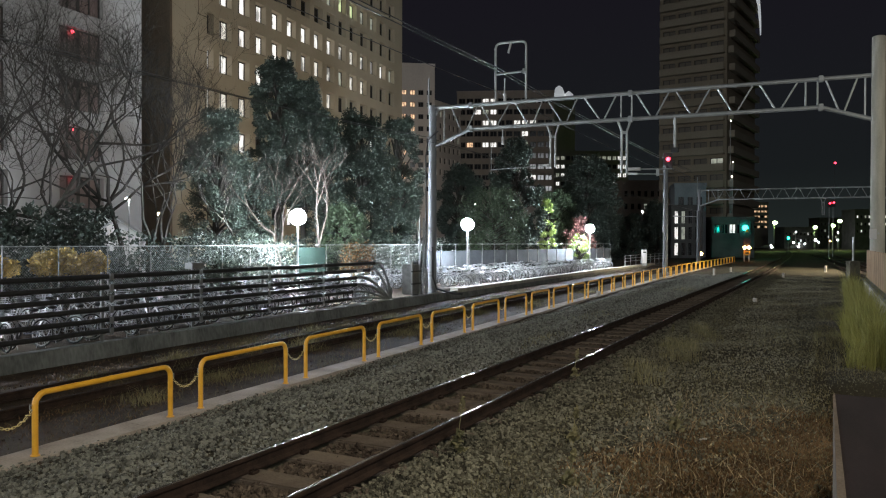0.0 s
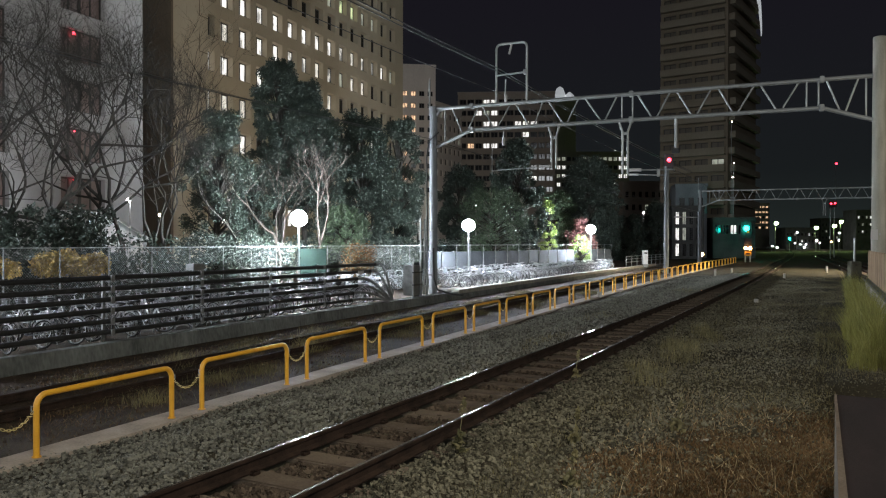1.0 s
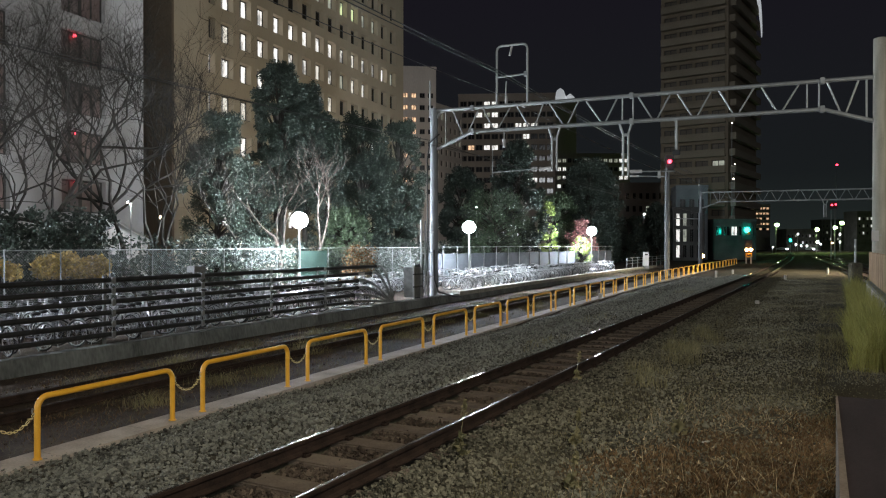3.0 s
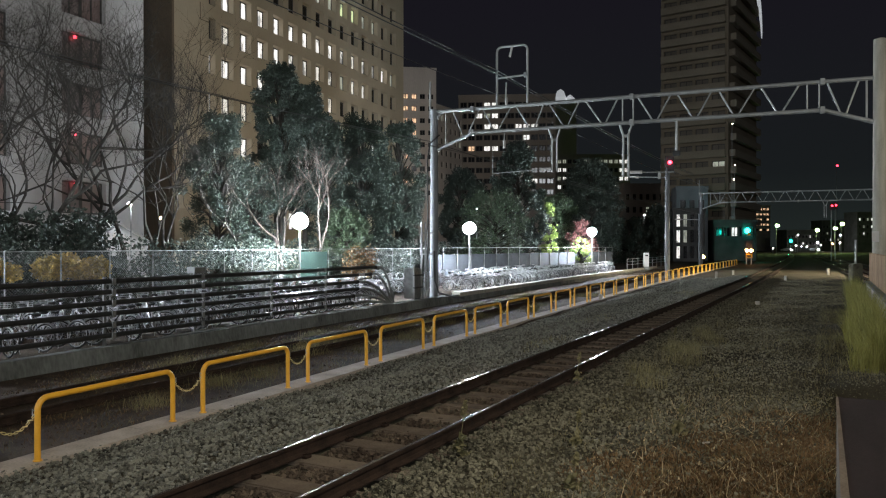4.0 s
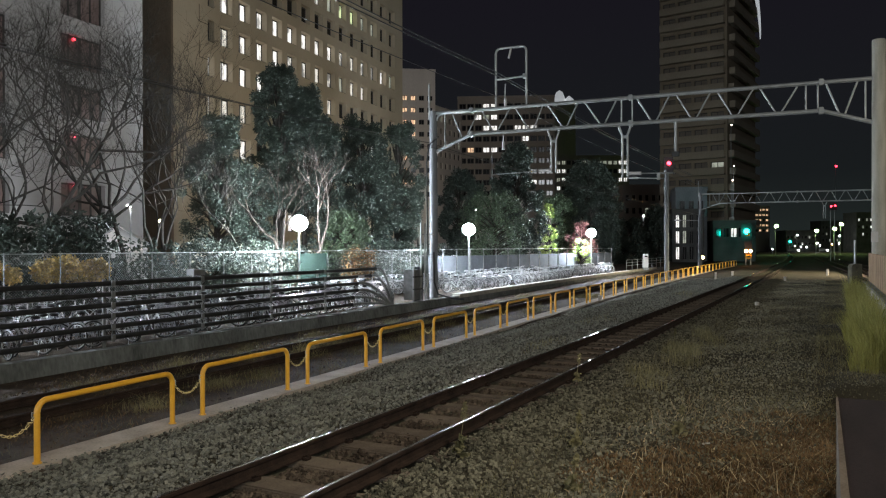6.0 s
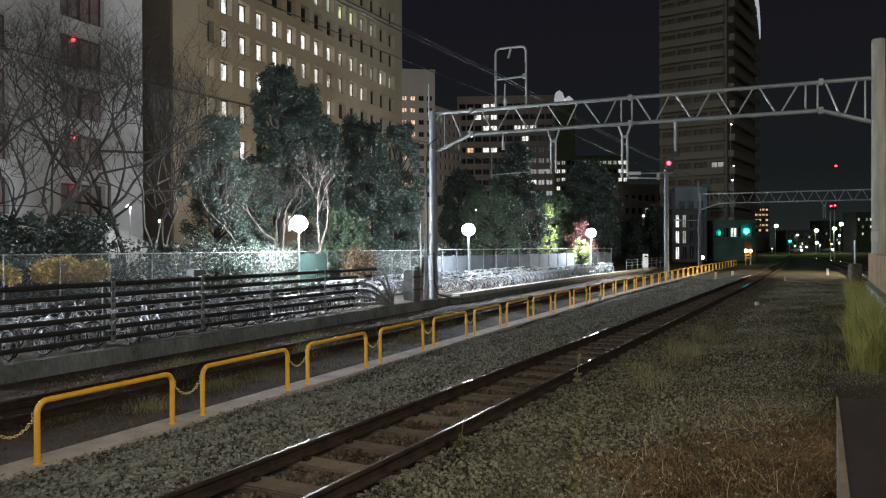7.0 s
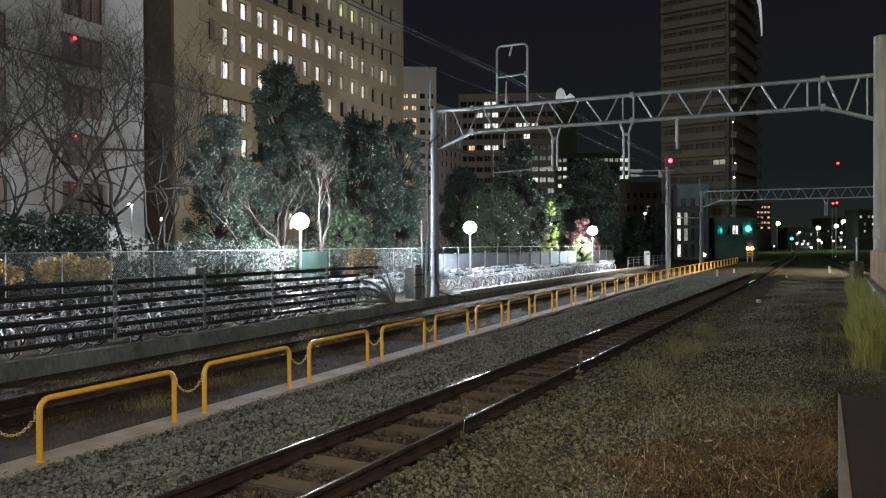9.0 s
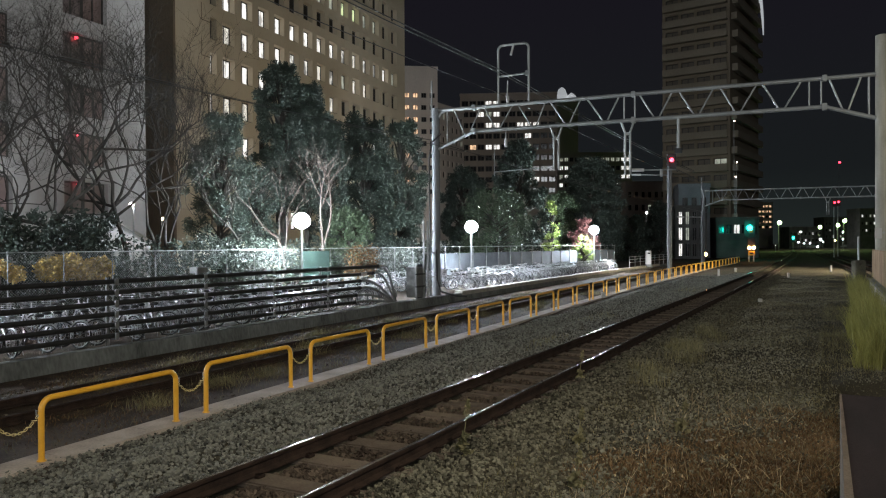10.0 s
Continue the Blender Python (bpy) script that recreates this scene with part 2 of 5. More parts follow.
def make_rail(xs, y0, y1, parent, z=0.0, k=0.0):
    sec = rail_section()
    ys = [y0] + ([40.0 + 10.0 * j for j in range(int((y1 - 40) / 10))] if k else []) + [y1]
    v = [(xs + a + bow(y, k), y, b + z) for y in ys for a, b in sec]
    n = len(sec)
    f = [(j * n + q, j * n + (q + 1) % n, (j + 1) * n + (q + 1) % n, (j + 1) * n + q) for j in range(len(ys) - 1) for q in range(n)]
    ob = link("rail", v, f, [M_RAIL, M_RAILTOP], parent, "rusty steel rail with a polished running head")
    for q, pl in enumerate(ob.data.polygons):
        pl.material_index = 1 if q % n in (0, n - 1) else 0
    return ob


def sleeper_mesh(name, w=0.33, length=1.62, top=-0.17):
    bm = bmesh.new()
    box(-w / 2, w / 2, -length / 2, length / 2, top - 0.10, top, 0.018, bm)
    bmesh.ops.rotate(bm, verts=bm.verts, matrix=Matrix.Rotation(radians(90), 3, "Z"))
    me = bpy.data.meshes.new(name)
    bm.to_mesh(me)
    bm.free()
    me.materials.append(M_SLEEPER)
    return me


def clip_mesh():
    bm = bmesh.new()
    for s in (-1, 1):
        box(s * 0.085 - 0.032, s * 0.085 + 0.032, -0.05, 0.05, -0.17, -0.135, 0.006, bm)
        tube([(s * 0.06, -0.035, -0.128), (s * 0.10, -0.02, -0.112), (s * 0.10, 0.02, -0.112), (s * 0.06, 0.035, -0.128)], 0.011, 6, bm)
    me = bpy.data.meshes.new("rail_clip")
    bm.to_mesh(me)
    bm.free()
    me.materials.append(M_RAIL)
    return me


SLEEPER, CLIP = sleeper_mesh("sleeper"), clip_mesh()


def make_track(m, x_near, x_far, y0, y1, phase, near_to, label, z=0.0, gap=0.585, k=0.0):
    t = thing("railway_track", m, label, "railway track", kind="structure")
    make_rail(x_near, y0, y1, t, z, k)
    make_rail(x_far, y0, y1, t, z, k)
    mid = (x_near + x_far) / 2
    y = y0 + phase
    n = 0
    while y < min(y1, near_to):
        s = new("sleeper", SLEEPER)
        s.parent = t
        s.matrix_basis = pose(mid + bow(y, k) + random.uniform(-0.015, 0.015), y, z + random.uniform(-0.006, 0.004), 0, 0, random.uniform(-0.7, 0.7))
        if n < 45:
            for xr in (x_near, x_far):
                c = new("rail_clip", CLIP)
                c.parent = t
                c.matrix_basis = pose(xr, y, z)
        n += 1
        y += gap
    return t


make_track(TRACK, NEAR_RAIL, FAR_RAIL, -3.0, 260.0, 0.66, 75.0, "single track of rusty rails on grey concrete sleepers", gap=0.81, k=1.4e-4)


# ---- loose ballast ----
def stones(name, spots, lo, hi, material, label, flat=0.95, rough=0.02):
    """Many small broken stones in one mesh."""
    rng = np.random.default_rng(len(spots))
    base = 0.66 * np.array([(-1, -1, -1), (1, -1, -1), (1, 1, -1), (-1, 1, -1), (-.8, -.9, 1), (.9, -.7, .9), (.8, .8, 1), (-.9, .8, .85)], float)
    fac = np.array([(0, 2, 1), (0, 3, 2), (4, 5, 6), (4, 6, 7), (0, 1, 5), (0, 5, 4), (1, 2, 6), (1, 6, 5), (2, 3, 7), (2, 7, 6), (3, 0, 4), (3, 4, 7)])
    n = len(spots)
    size = rng.uniform(lo, hi, (n, 1, 1)) * rng.uniform(0.65, 1.25, (n, 1, 3))
    v = base[None] * (1 + rng.uniform(-0.35, 0.3, (n, len(base), 1))) * size
    q = rng.normal(size=(n, 4))
    q /= np.linalg.norm(q, axis=1, keepdims=True)
    w, x, y, z = q.T
    R = np.stack([1 - 2 * (y * y + z * z), 2 * (x * y - z * w), 2 * (x * z + y * w), 2 * (x * y + z * w), 1 - 2 * (x * x + z * z), 2 * (y * z - x * w),
                  2 * (x * z - y * w), 2 * (y * z + x * w), 1 - 2 * (x * x + y * y)], 1).reshape(n, 3, 3)
    v = np.einsum("nij,nkj->nki", R, v)
    v[:, :, 2] *= flat
    v += np.asarray(spots)[:, None, :]
    v[:, :, 2] += rng.uniform(-rough, rough, (n, 1))
    f = (fac[None] + (np.arange(n) * len(base))[:, None, None]).reshape(-1, 3)
    return tagged(link(name, v.reshape(-1, 3).tolist(), f.tolist(), material), label, "ballast", kind="stuff")


def scatter(n, xl0, xl1, y0, y1, keep, seed, lift=0.0, power=1.7):
    """Spots on the ground by track coordinates, thinning out with distance."""
    rng = np.random.default_rng(seed)
    xl = rng.uniform(xl0, xl1, n)
    yl = y0 + (y1 - y0) * rng.uniform(0, 1, n) ** power
    x, y = xl * ct + yl * st, -xl * st + yl * ct
    ok = keep(x, y, xl, yl, rng)
    x, y = x[ok], y[ok]
    return np.stack([x, y, height(x, y) + lift], 1)


def dead_patch(xl, yl):
    """Where dead leaves cover the gravel: 0 outside, 1 inside, with a ragged rim."""
    ragged = 0.35 * np.sin(2.1 * yl + 1.3 * xl) + 0.25 * np.sin(3.7 * xl - 1.9 * yl) + 0.15 * np.sin(7.3 * xl + 5.1 * yl)
    return step(-2.3, -1.0, xl + 0.10 * (9.0 - yl) + ragged) * (1 - step(9.2, 11.6, yl + ragged * 1.5 - 0.6 * xl - 0.8))


def left_bank(x, y, xl, yl, rng):
    p = line_p(x, y)
    return (p < 7.93 + rng.normal(0, 0.07, len(x))) & (xl < FAR_RAIL - 0.10) & (rng.uniform(0, 1, len(x)) < 1.0)


stones("ballast", scatter(100000, -9.0, FAR_RAIL - 0.1, 3.0, 60.0, left_bank, 3, 0.004, 2.1), 0.010, 0.031, M_STONE, "loose grey broken ballast stones beside the track", rough=0.03)
stones("ballast_between_rails", scatter(13000, FAR_RAIL + 0.08, NEAR_RAIL - 0.08, 4.0, 50.0, lambda x, y, xl, yl, r: np.ones(len(x), bool), 4, 0.004), 0.02, 0.04, M_STONE_RUST, "rust-stained ballast stones between the rails")
stones("ballast_bank", scatter(92000, NEAR_RAIL + 0.1, -0.2, 3.0, 60.0, lambda x, y, xl, yl, r: r.uniform(0, 1, len(x)) < (0.30 + 0.70 * np.exp(-np.maximum(0, xl + 3.3) / 0.7)) * (1 - 0.75 * dead_patch(xl, yl)), 5, 0.004, 2.0), 0.009, 0.031, M_STONE_MOSS, "grey ballast stones thinning out into the grass")
stones("ballast_shoulder", scatter(9000, NEAR_RAIL + 0.09, NEAR_RAIL + 0.34, 3.0, 50.0, lambda x, y, xl, yl, r: np.ones(len(x), bool), 8, 0.035), 0.012, 0.030, M_STONE_MOSS, "grey ballast heaped against the rail", rough=0.03)
stones("rusty_ground", scatter(9000, -17.0, -7.8, 4.0, 60.0, lambda x, y, xl, yl, r: (line_p(x, y) > 8.4) & (line_p(x, y) < 14.4), 6, -0.012), 0.012, 0.035, M_STONE_RUST, "dark rusty gravel between the kerb and the wall")
stones("fine_gravel", scatter(46000, -3.2, 2.6, 4.0, 46.0, lambda x, y, xl, yl, r: ~((xl > 0.0) & (yl < 7.9)), 7, 0.0, 1.7), 0.006, 0.017, M_STONE_MOSS, "fine gravel trodden into the soil")


# ---- yellow guard rails with chains on a concrete kerb ----
def kerb():
    t = thing("kerb", pose(0, 0, 0), "pale concrete kerb strip under the yellow guard rails", "kerb", kind="structure")
    a = -2.0
    while a < 110:
        seg = 1.409
        m0 = line(P_GUARD - 0.12, a)
        v, f = [], []
        for s in (a + 0.006, a + seg - 0.006):
            for p, z in ((P_GUARD - 0.14, -0.60), (P_GUARD - 0.14, -0.415), (P_GUARD + 0.31, -0.40), (P_GUARD + 0.31, -0.66)):
                v.append(line(p, s, z))
        f = [(0, 4, 5, 1), (1, 5, 6, 2), (2, 6, 7, 3), (0, 1, 2, 3), (7, 6, 5, 4)]
        link("kerb_block", v, f, M_KERB, t)
        a += seg
    return t


kerb()


def guard_rail():
    t = thing("guard_rail", pose(0, 0, 0), "yellow painted tubular hoop guard rail on a concrete kerb", "guard rail", "guard rails along the track")
    L, h, r = 2.19, 0.735, 0.14
    pts = [(0, 0, -0.05), (0, 0, h - r)]
    pts += [(0, r - r * math.cos(a), h - r + r * math.sin(a)) for a in (radians(d) for d in (15, 30, 45, 60, 75, 90))]
    pts += [(0, L - r + r * math.sin(a), h - r + r * math.cos(a)) for a in (radians(d) for d in (0, 15, 30, 45, 60, 75, 90))]
    pts += [(0, L, -0.05)]
    part("hoop", tube(pts, 0.037, 10), M_YELLOW, t, smooth=True)
    for y in (0, L):
        part("foot_collar", tube([(0, y, -0.04), (0, y, 0.012)], 0.055, 10), M_YELLOW, t, smooth=True)
    for y, s in ((-0.037, -1), (L + 0.037, 1)):
        part("chain_eye", tube([(0, y, 0.60), (0, y + s * 0.03, 0.62), (0, y + s * 0.03, 0.56), (0, y, 0.545)], 0.006, 6), M_GALV, t)
    return t


def chain():
    t = thing("chain", pose(0, 0, 0), "drooping pale yellow plastic chain between guard rails", "chain", "chains between guard rails")
    n, gap, sag = 15, 0.56, 0.17
    for k in range(n):
        u = (k + 0.5) / n
        y, z = gap * u, 0.56 - sag * (1 - (2 * u - 1) ** 2)
        tilt = math.atan(sag * 4 * (2 * u - 1) / gap)
        bm = tube([(0.0, -0.028, 0), (0, -0.02, 0.012), (0, 0.02, 0.012), (0, 0.028, 0), (0, 0.02, -0.012), (0, -0.02, -0.012), (0, -0.028, 0)], 0.0045, 5)
        part("chain_link", bm, M_CHAIN, t, m=pose(0, y, z, math.degrees(tilt), 90 * (k % 2), 0))
    return t


hoop, swag = guard_rail(), chain()
first = 8.73 - 2.818 + 0.315
for k in range(-1, 36):
    a = first + 2.818 * k
    hm, cm = line_pose(P_GUARD, a, -0.41), line_pose(P_GUARD, a + 2.19 + 0.035, -0.41)
    if k == -1:
        hoop.matrix_basis, swag.matrix_basis = hm, cm
    else:
        copy_thing(hoop, hm)
        if k < 14:
            copy_thing(swag, cm)


# ---- concrete retaining wall with conduits on brackets ----
def wall():
    t = thing("wall_low", pose(0, 0, 0), "low weathered concrete retaining wall beside the railway", "wall", kind="structure")
    a = -14.0
    while a < 92:
        seg = 4.0
        v = []
        for s in (a + 0.008, a + seg - 0.008):
            for p, z in ((P_WALL - 0.12, -0.95), (P_WALL, Z_WALL), (P_WALL + 0.30, Z_WALL), (P_WALL + 0.30, -0.95)):
                v.append(line(p, s, z))
        link("wall_block", v, [(0, 4, 5, 1), (1, 5, 6, 2), (2, 6, 7, 3), (0, 1, 2, 3), (7, 6, 5, 4)], M_CONC_DARK, t)
        a += seg
    return t


wall()

def conduits():
    t = thing("conduit_rack", pose(0, 0, 0), "stack of six dark cable conduits on steel bracket posts", "cable conduit")
    p = P_WALL + 0.12
    ends = [26.3, 25.9, 24.9, 24.9, 24.6, 24.5]
    for k in range(6):
        z = 1.36 - 0.262 * k + Z_WALL + 0.205
        e = ends[k]
        pts = [line(p, s, z) for s in np.linspace(-14, e, 16)]
        part("conduit", tube(pts, 0.062, 10), M_PIPE, t, "long dark conduit pipe", smooth=True)
        collar = [line(p, s, z) for s in (e - 0.05, e + 0.12)]
        part("conduit_end", tube(collar, 0.078, 10), M_BLACK, t, smooth=True)
        # the loose cables bend down to the trough
        out = [line(p, e + 0.1, z), line(p, e + 0.5, z + 0.01)]
        end = 27.9 - 0.08 * k
        for u in (0.25, 0.5, 0.75, 1.0):
            out.append(line(p + 0.02 * k, e + 0.5 + (end - e - 0.5) * u, z + (Z_WALL + 0.06 - z) * (u ** 1.8)))
        part("cable", tube(out, 0.050, 8), M_BRACKET, t, "grey cable bending down to the trough", smooth=True)
    part("wall_pipe", tube([line(P_WALL + 0.02, s, Z_WALL + 0.045) for s in np.linspace(15, 33, 10)], 0.022, 6), M_GALV, t, "thin pale pipe on the wall", smooth=True)
    part("label_plate", box(-0.075, -0.066, -0.22, 0.22, -0.05, 0.05), M_WHITEWALL, t, "white label plate", m=line_pose(p - 0.15, 25.2, 1.36 - 0.262 + Z_WALL + 0.205))
    for k in range(-8, 8):
        s = 17.3 - 0.85 + 3.1 * k * 0.99
        if s > 25.5:
            continue
        bm = bmesh.new()
        box(-0.05, 0.0, -0.04, 0.04, 0.0, 1.66, 0.004, bm)
        ob = part("bracket_post", bm, M_BRACKET, t, m=line_pose(p + 0.14, s, Z_WALL))
        for j in range(6):
            bm = bmesh.new()
            z = 1.36 - 0.262 * j + 0.205
            box(-0.03, 0.16, -0.055, 0.055, z - 0.085, z - 0.068, 0.003, bm)
            box(0.14, 0.17, -0.055, 0.055, z - 0.085, z + 0.075, 0.003, bm)
            part("pipe_clip", bm, M_BRACKET, t, m=line_pose(p + 0.0, s, Z_WALL))
        if k in (-2, 0):
            bm = box(0.02, 0.30, -0.28, 0.18, 1.66, 1.83, 0.01)
            part("junction_box", bm, M_BRACKET, t, "grey junction box on the post", m=line_pose(p + 0.2, s, Z_WALL))
    return t


conduits()


def siding():
    """The rusty track between the guard rails and the wall."""
    t = thing("railway_track", pose(0, 0, 0), "dark rusty siding track in the soil behind the guard rails", "railway track", kind="structure")
    sec = rail_section()
    n = len(sec)
    for p in (10.3, 11.43):
        ss = np.linspace(-8, 150, 60)
        v = [line(p - x, s, z - 0.34) for s in ss for x, z in sec]
        f = [(j * n + k, j * n + (k + 1) % n, (j + 1) * n + (k + 1) % n, (j + 1) * n + k) for j in range(len(ss) - 1) for k in range(n)]
        link("rail", v, f, M_RAIL, t, "rusty steel rail with a dull running head")
    a = 2.0
    while a < 40:
        s = new("sleeper", SLEEPER)
        s.parent = t
        s.matrix_basis = line_pose(10.87, a, -0.42)
        a += 0.66
    return t


siding()

# ---- railway gantries ----
def gantry(a, b, z_top, z_low, panels, label, mast_r=0.2, mast_top=1.6, loop=None, drops=(), haunch=2.15, chord=0.085, lead=1.27, web=None, stays=None):
    a, b = Vector(a), Vector(b)
    along = (b - a)
    L = along.length
    t = thing("railway_gantry", pose(a.x, a.y, 0, 0, 0, math.degrees(math.atan2(along.y, along.x))), label, "railway gantry", "gantries over the tracks")
    part("mast", tube([(0, 0, a.z), (0, 0, z_top + 0.1)], mast_r, 20, taper=mast_r * 0.93), M_MAST, t, "grey steel mast", smooth=True)
    part("mast_pipe", tube([(-0.2, 0, z_top - 0.3), (-0.2, 0, z_top + mast_top)], 0.05, 8), M_GALV, t, smooth=True)
    part("mast", tube([(L, 0, b.z), (L, 0, z_top + mast_top)], mast_r * 1.3, 24, taper=mast_r * 1.15), M_POLE, t, "round concrete mast", smooth=True)
    part("mast_cap", ball((L, 0, z_top + mast_top), mast_r * 1.15, 16, squash=0.25), M_POLE, t, smooth=True)
    part("top_chord", tube([(0, 0, z_top), (L, 0, z_top)], chord, 12), M_GALV, t, smooth=True)
    low = [(0.1, 0, z_low - 0.75), (haunch, 0, z_low), (L - haunch, 0, z_low), (L - 0.1, 0, z_low - 0.6)]
    part("bottom_chord", tube(low, chord, 12), M_GALV, t, smooth=True)
    part("corner_curve", tube([(0.0, 0, z_top - 1.0), (0.08, 0, z_top - 0.45), (0.3, 0, z_top - 0.12), (0.7, 0, z_top)], 0.06, 8), M_GALV, t, smooth=True)
    low_at = lambda x: z_low - 0.75 * max(0, 1 - x / haunch) - 0.6 * max(0, 1 - (L - x) / haunch)
    web = web or [q for k in range(panels) for q in ((lead + 1.6 * k + 0.12, lead + 1.6 * k + 0.72, 1), (lead + 1.6 * k + 0.88, lead + 1.6 * k + 1.52, 0))]
    for xa, xb, down in web:
        za, zb = (z_top, low_at(xb)) if down else (low_at(xa), z_top)
        part("brace", tube([(xa, 0, za), (xb, 0, zb)], 0.036, 8), M_GALV, t, smooth=True)
    for x in stays or (haunch, haunch * 0.5, L - haunch, L - haunch * 0.45):
        part("upright", tube([(x, 0, low_at(x)), (x, 0, z_top)], 0.034, 8), M_GALV, t, smooth=True)
    for x in (haunch, L - haunch, L * 0.5):
        part("clamp", box(x - 0.09, x + 0.09, -0.12, 0.12, low_at(x) - 0.13, low_at(x) + 0.13, 0.02), M_GALV, t)
        part("clamp", box(x - 0.09, x + 0.09, -0.12, 0.12, z_top - 0.12, z_top + 0.12, 0.02), M_GALV, t)
    for x, n, y_arm in drops:
        for s in (-0.11, 0.11):
            part("hanger", tube([(x + s * 2.6, 0, z_low), (x + s, 0, z_low - 0.5), (x + s, 0, z_low - n)], 0.05, 8), M_GALV, t, smooth=True)
        part("hanger_plate", box(x - 0.14, x + 0.14, -0.03, 0.03, z_low - 0.62, z_low - 0.5, 0.01), M_GALV, t)
        if y_arm:
            za = z_low - n + 0.12
            part("registration_arm", tube([(x - 0.1, 0, za), (x - y_arm, 0, za - 0.1)], 0.022, 6), M_GALV, t, smooth=True)
            part("insulator", tube([(x - 0.15, 0, za), (x - 0.65, 0, za - 0.02)], 0.07, 10), M_WHITEWALL, t, smooth=True)
            part("steady_bar", tube([(x - y_arm, 0, za - 0.3), (x - y_arm, 0, z_low - 0.9)], 0.018, 6), M_GALV, t, smooth=True)
    if loop:
        part("plate", box(L - 0.30, L - 0.06, -0.33, -0.29, 2.28, 2.68, 0.01), M_WHITEWALL, t, "small white plate on the mast")
        part("plate_strap", tube([(L, 0, 2.5), (L, -0.30, 2.5)], 0.04, 6), M_GALV, t)
        part("drop_pipe", tube([(11.05, 0, z_low), (11.05, 0, z_low - 1.35)], 0.06, 8), M_GALV, t, smooth=True)
        part("drop_clamp", box(10.9, 11.2, -0.1, 0.1, z_low - 1.5, z_low - 1.3, 0.02), M_BLACK, t)
        part("drop_pipe", tube([(3.5, 0, z_low), (3.5, 0, z_low - 0.45)], 0.035, 8), M_GALV, t, smooth=True)
        part("suspension_insulator", tube([(3.5, 0, z_low - 0.45), (3.5, 0, z_low - 0.8)], 0.075, 10), M_WHITEWALL, t, smooth=True)
        part("registration_arm", tube([(9.05, 0, 5.27), (11.0, 0, 5.22)], 0.03, 8), M_GALV, t, smooth=True)
        part("insulator", tube([(9.15, 0, 5.27), (9.65, 0, 5.26)], 0.075, 10), M_WHITEWALL, t, smooth=True)
        part("contact_clamp", box(10.3, 10.42, -0.05, 0.05, 4.95, 5.25, 0.01), M_GALV, t)
        x0, x1, h = loop
        r = 0.22
        pts = [(x0, 0, z_top), (x0, 0, z_top + h - r)]
        pts += [(x0 + r - r * math.cos(q), 0, z_top + h - r + r * math.sin(q)) for q in (radians(d) for d in (30, 60, 90))]
        pts += [(x1 - r + r * math.sin(q), 0, z_top + h - r + r * math.cos(q)) for q in (radians(d) for d in (0, 30, 60, 90))]
        pts += [(x1, 0, z_top)]
        part("loop_frame", tube(pts, 0.055, 8), M_GALV, t, "tall hoop frame on the beam", smooth=True)
        part("loop_bar", tube([(x0, 0, z_top + h * 0.48), (x1, 0, z_top + h * 0.50)], 0.045, 8), M_GALV, t, smooth=True)
        part("clamp", box(x1 - 0.16, x1 + 0.02, -0.08, 0.08, z_top + h * 0.46, z_top + h * 0.54, 0.02), M_GALV, t)
        part("strain_insulator", tube([((x0 + x1) / 2, 0, z_top + h - 0.05), ((x0 + x1) / 2 - 0.08, -0.1, z_top + h - 0.5)], 0.05, 8), M_WHITEWALL, t, smooth=True)
        part("jumper", tube([(x0 + 0.45, 0, z_top + h * 0.40), (x0 + 0.43, 0, z_top + 0.5), (x0 + 0.45, 0, z_top + 0.1)], 0.03, 6), M_GALV, t)
        part("post_insulator", tube([(x0 + 0.45, 0, z_top + 0.05), (x0 + 0.45, 0, z_top + 0.4)], 0.07, 8), M_WHITEWALL, t, smooth=True)
    return t


gantry((-0.43, 35.7, -0.4), (16.5, 28.4, -0.4), 8.50, 7.40, 9, "grey tubular truss gantry spanning the railway tracks", loop=(3.15, 4.60, 2.72),
       drops=((5.85, 1.95, 2.9), (8.97, 2.3, 0)), mast_top=1.42, haunch=1.95,
       web=[(0.95, 1.5, 1), (1.7, 2.3, 0), (2.45, 3.02, 1), (3.18, 3.86, 0), (4.05, 4.74, 1), (4.92, 5.37, 0), (5.57, 6.29, 1), (6.42, 6.97, 0), (7.22, 7.96, 1), (8.08, 8.64, 0),
            (9.45, 10.10, 1), (10.25, 10.84, 0), (11.06, 11.70, 1), (11.85, 12.45, 0), (12.68, 13.28, 1), (13.43, 14.08, 0), (14.27, 14.89, 1), (15.05, 15.70, 0), (16.63, 17.12, 1), (17.28, 17.75, 0)],
       stays=[0.6, 8.83, 9.28, 15.95, 16.37, 17.99])
gantry((31.20, 91.00, 1.65)[:2] + (-0.4,), (51.23, 83.50, 1.69)[:2] + (-0.4,), 8.50, 7.35, 13, "distant grey truss gantry over the tracks", drops=((13.5, 2.0, 0),))


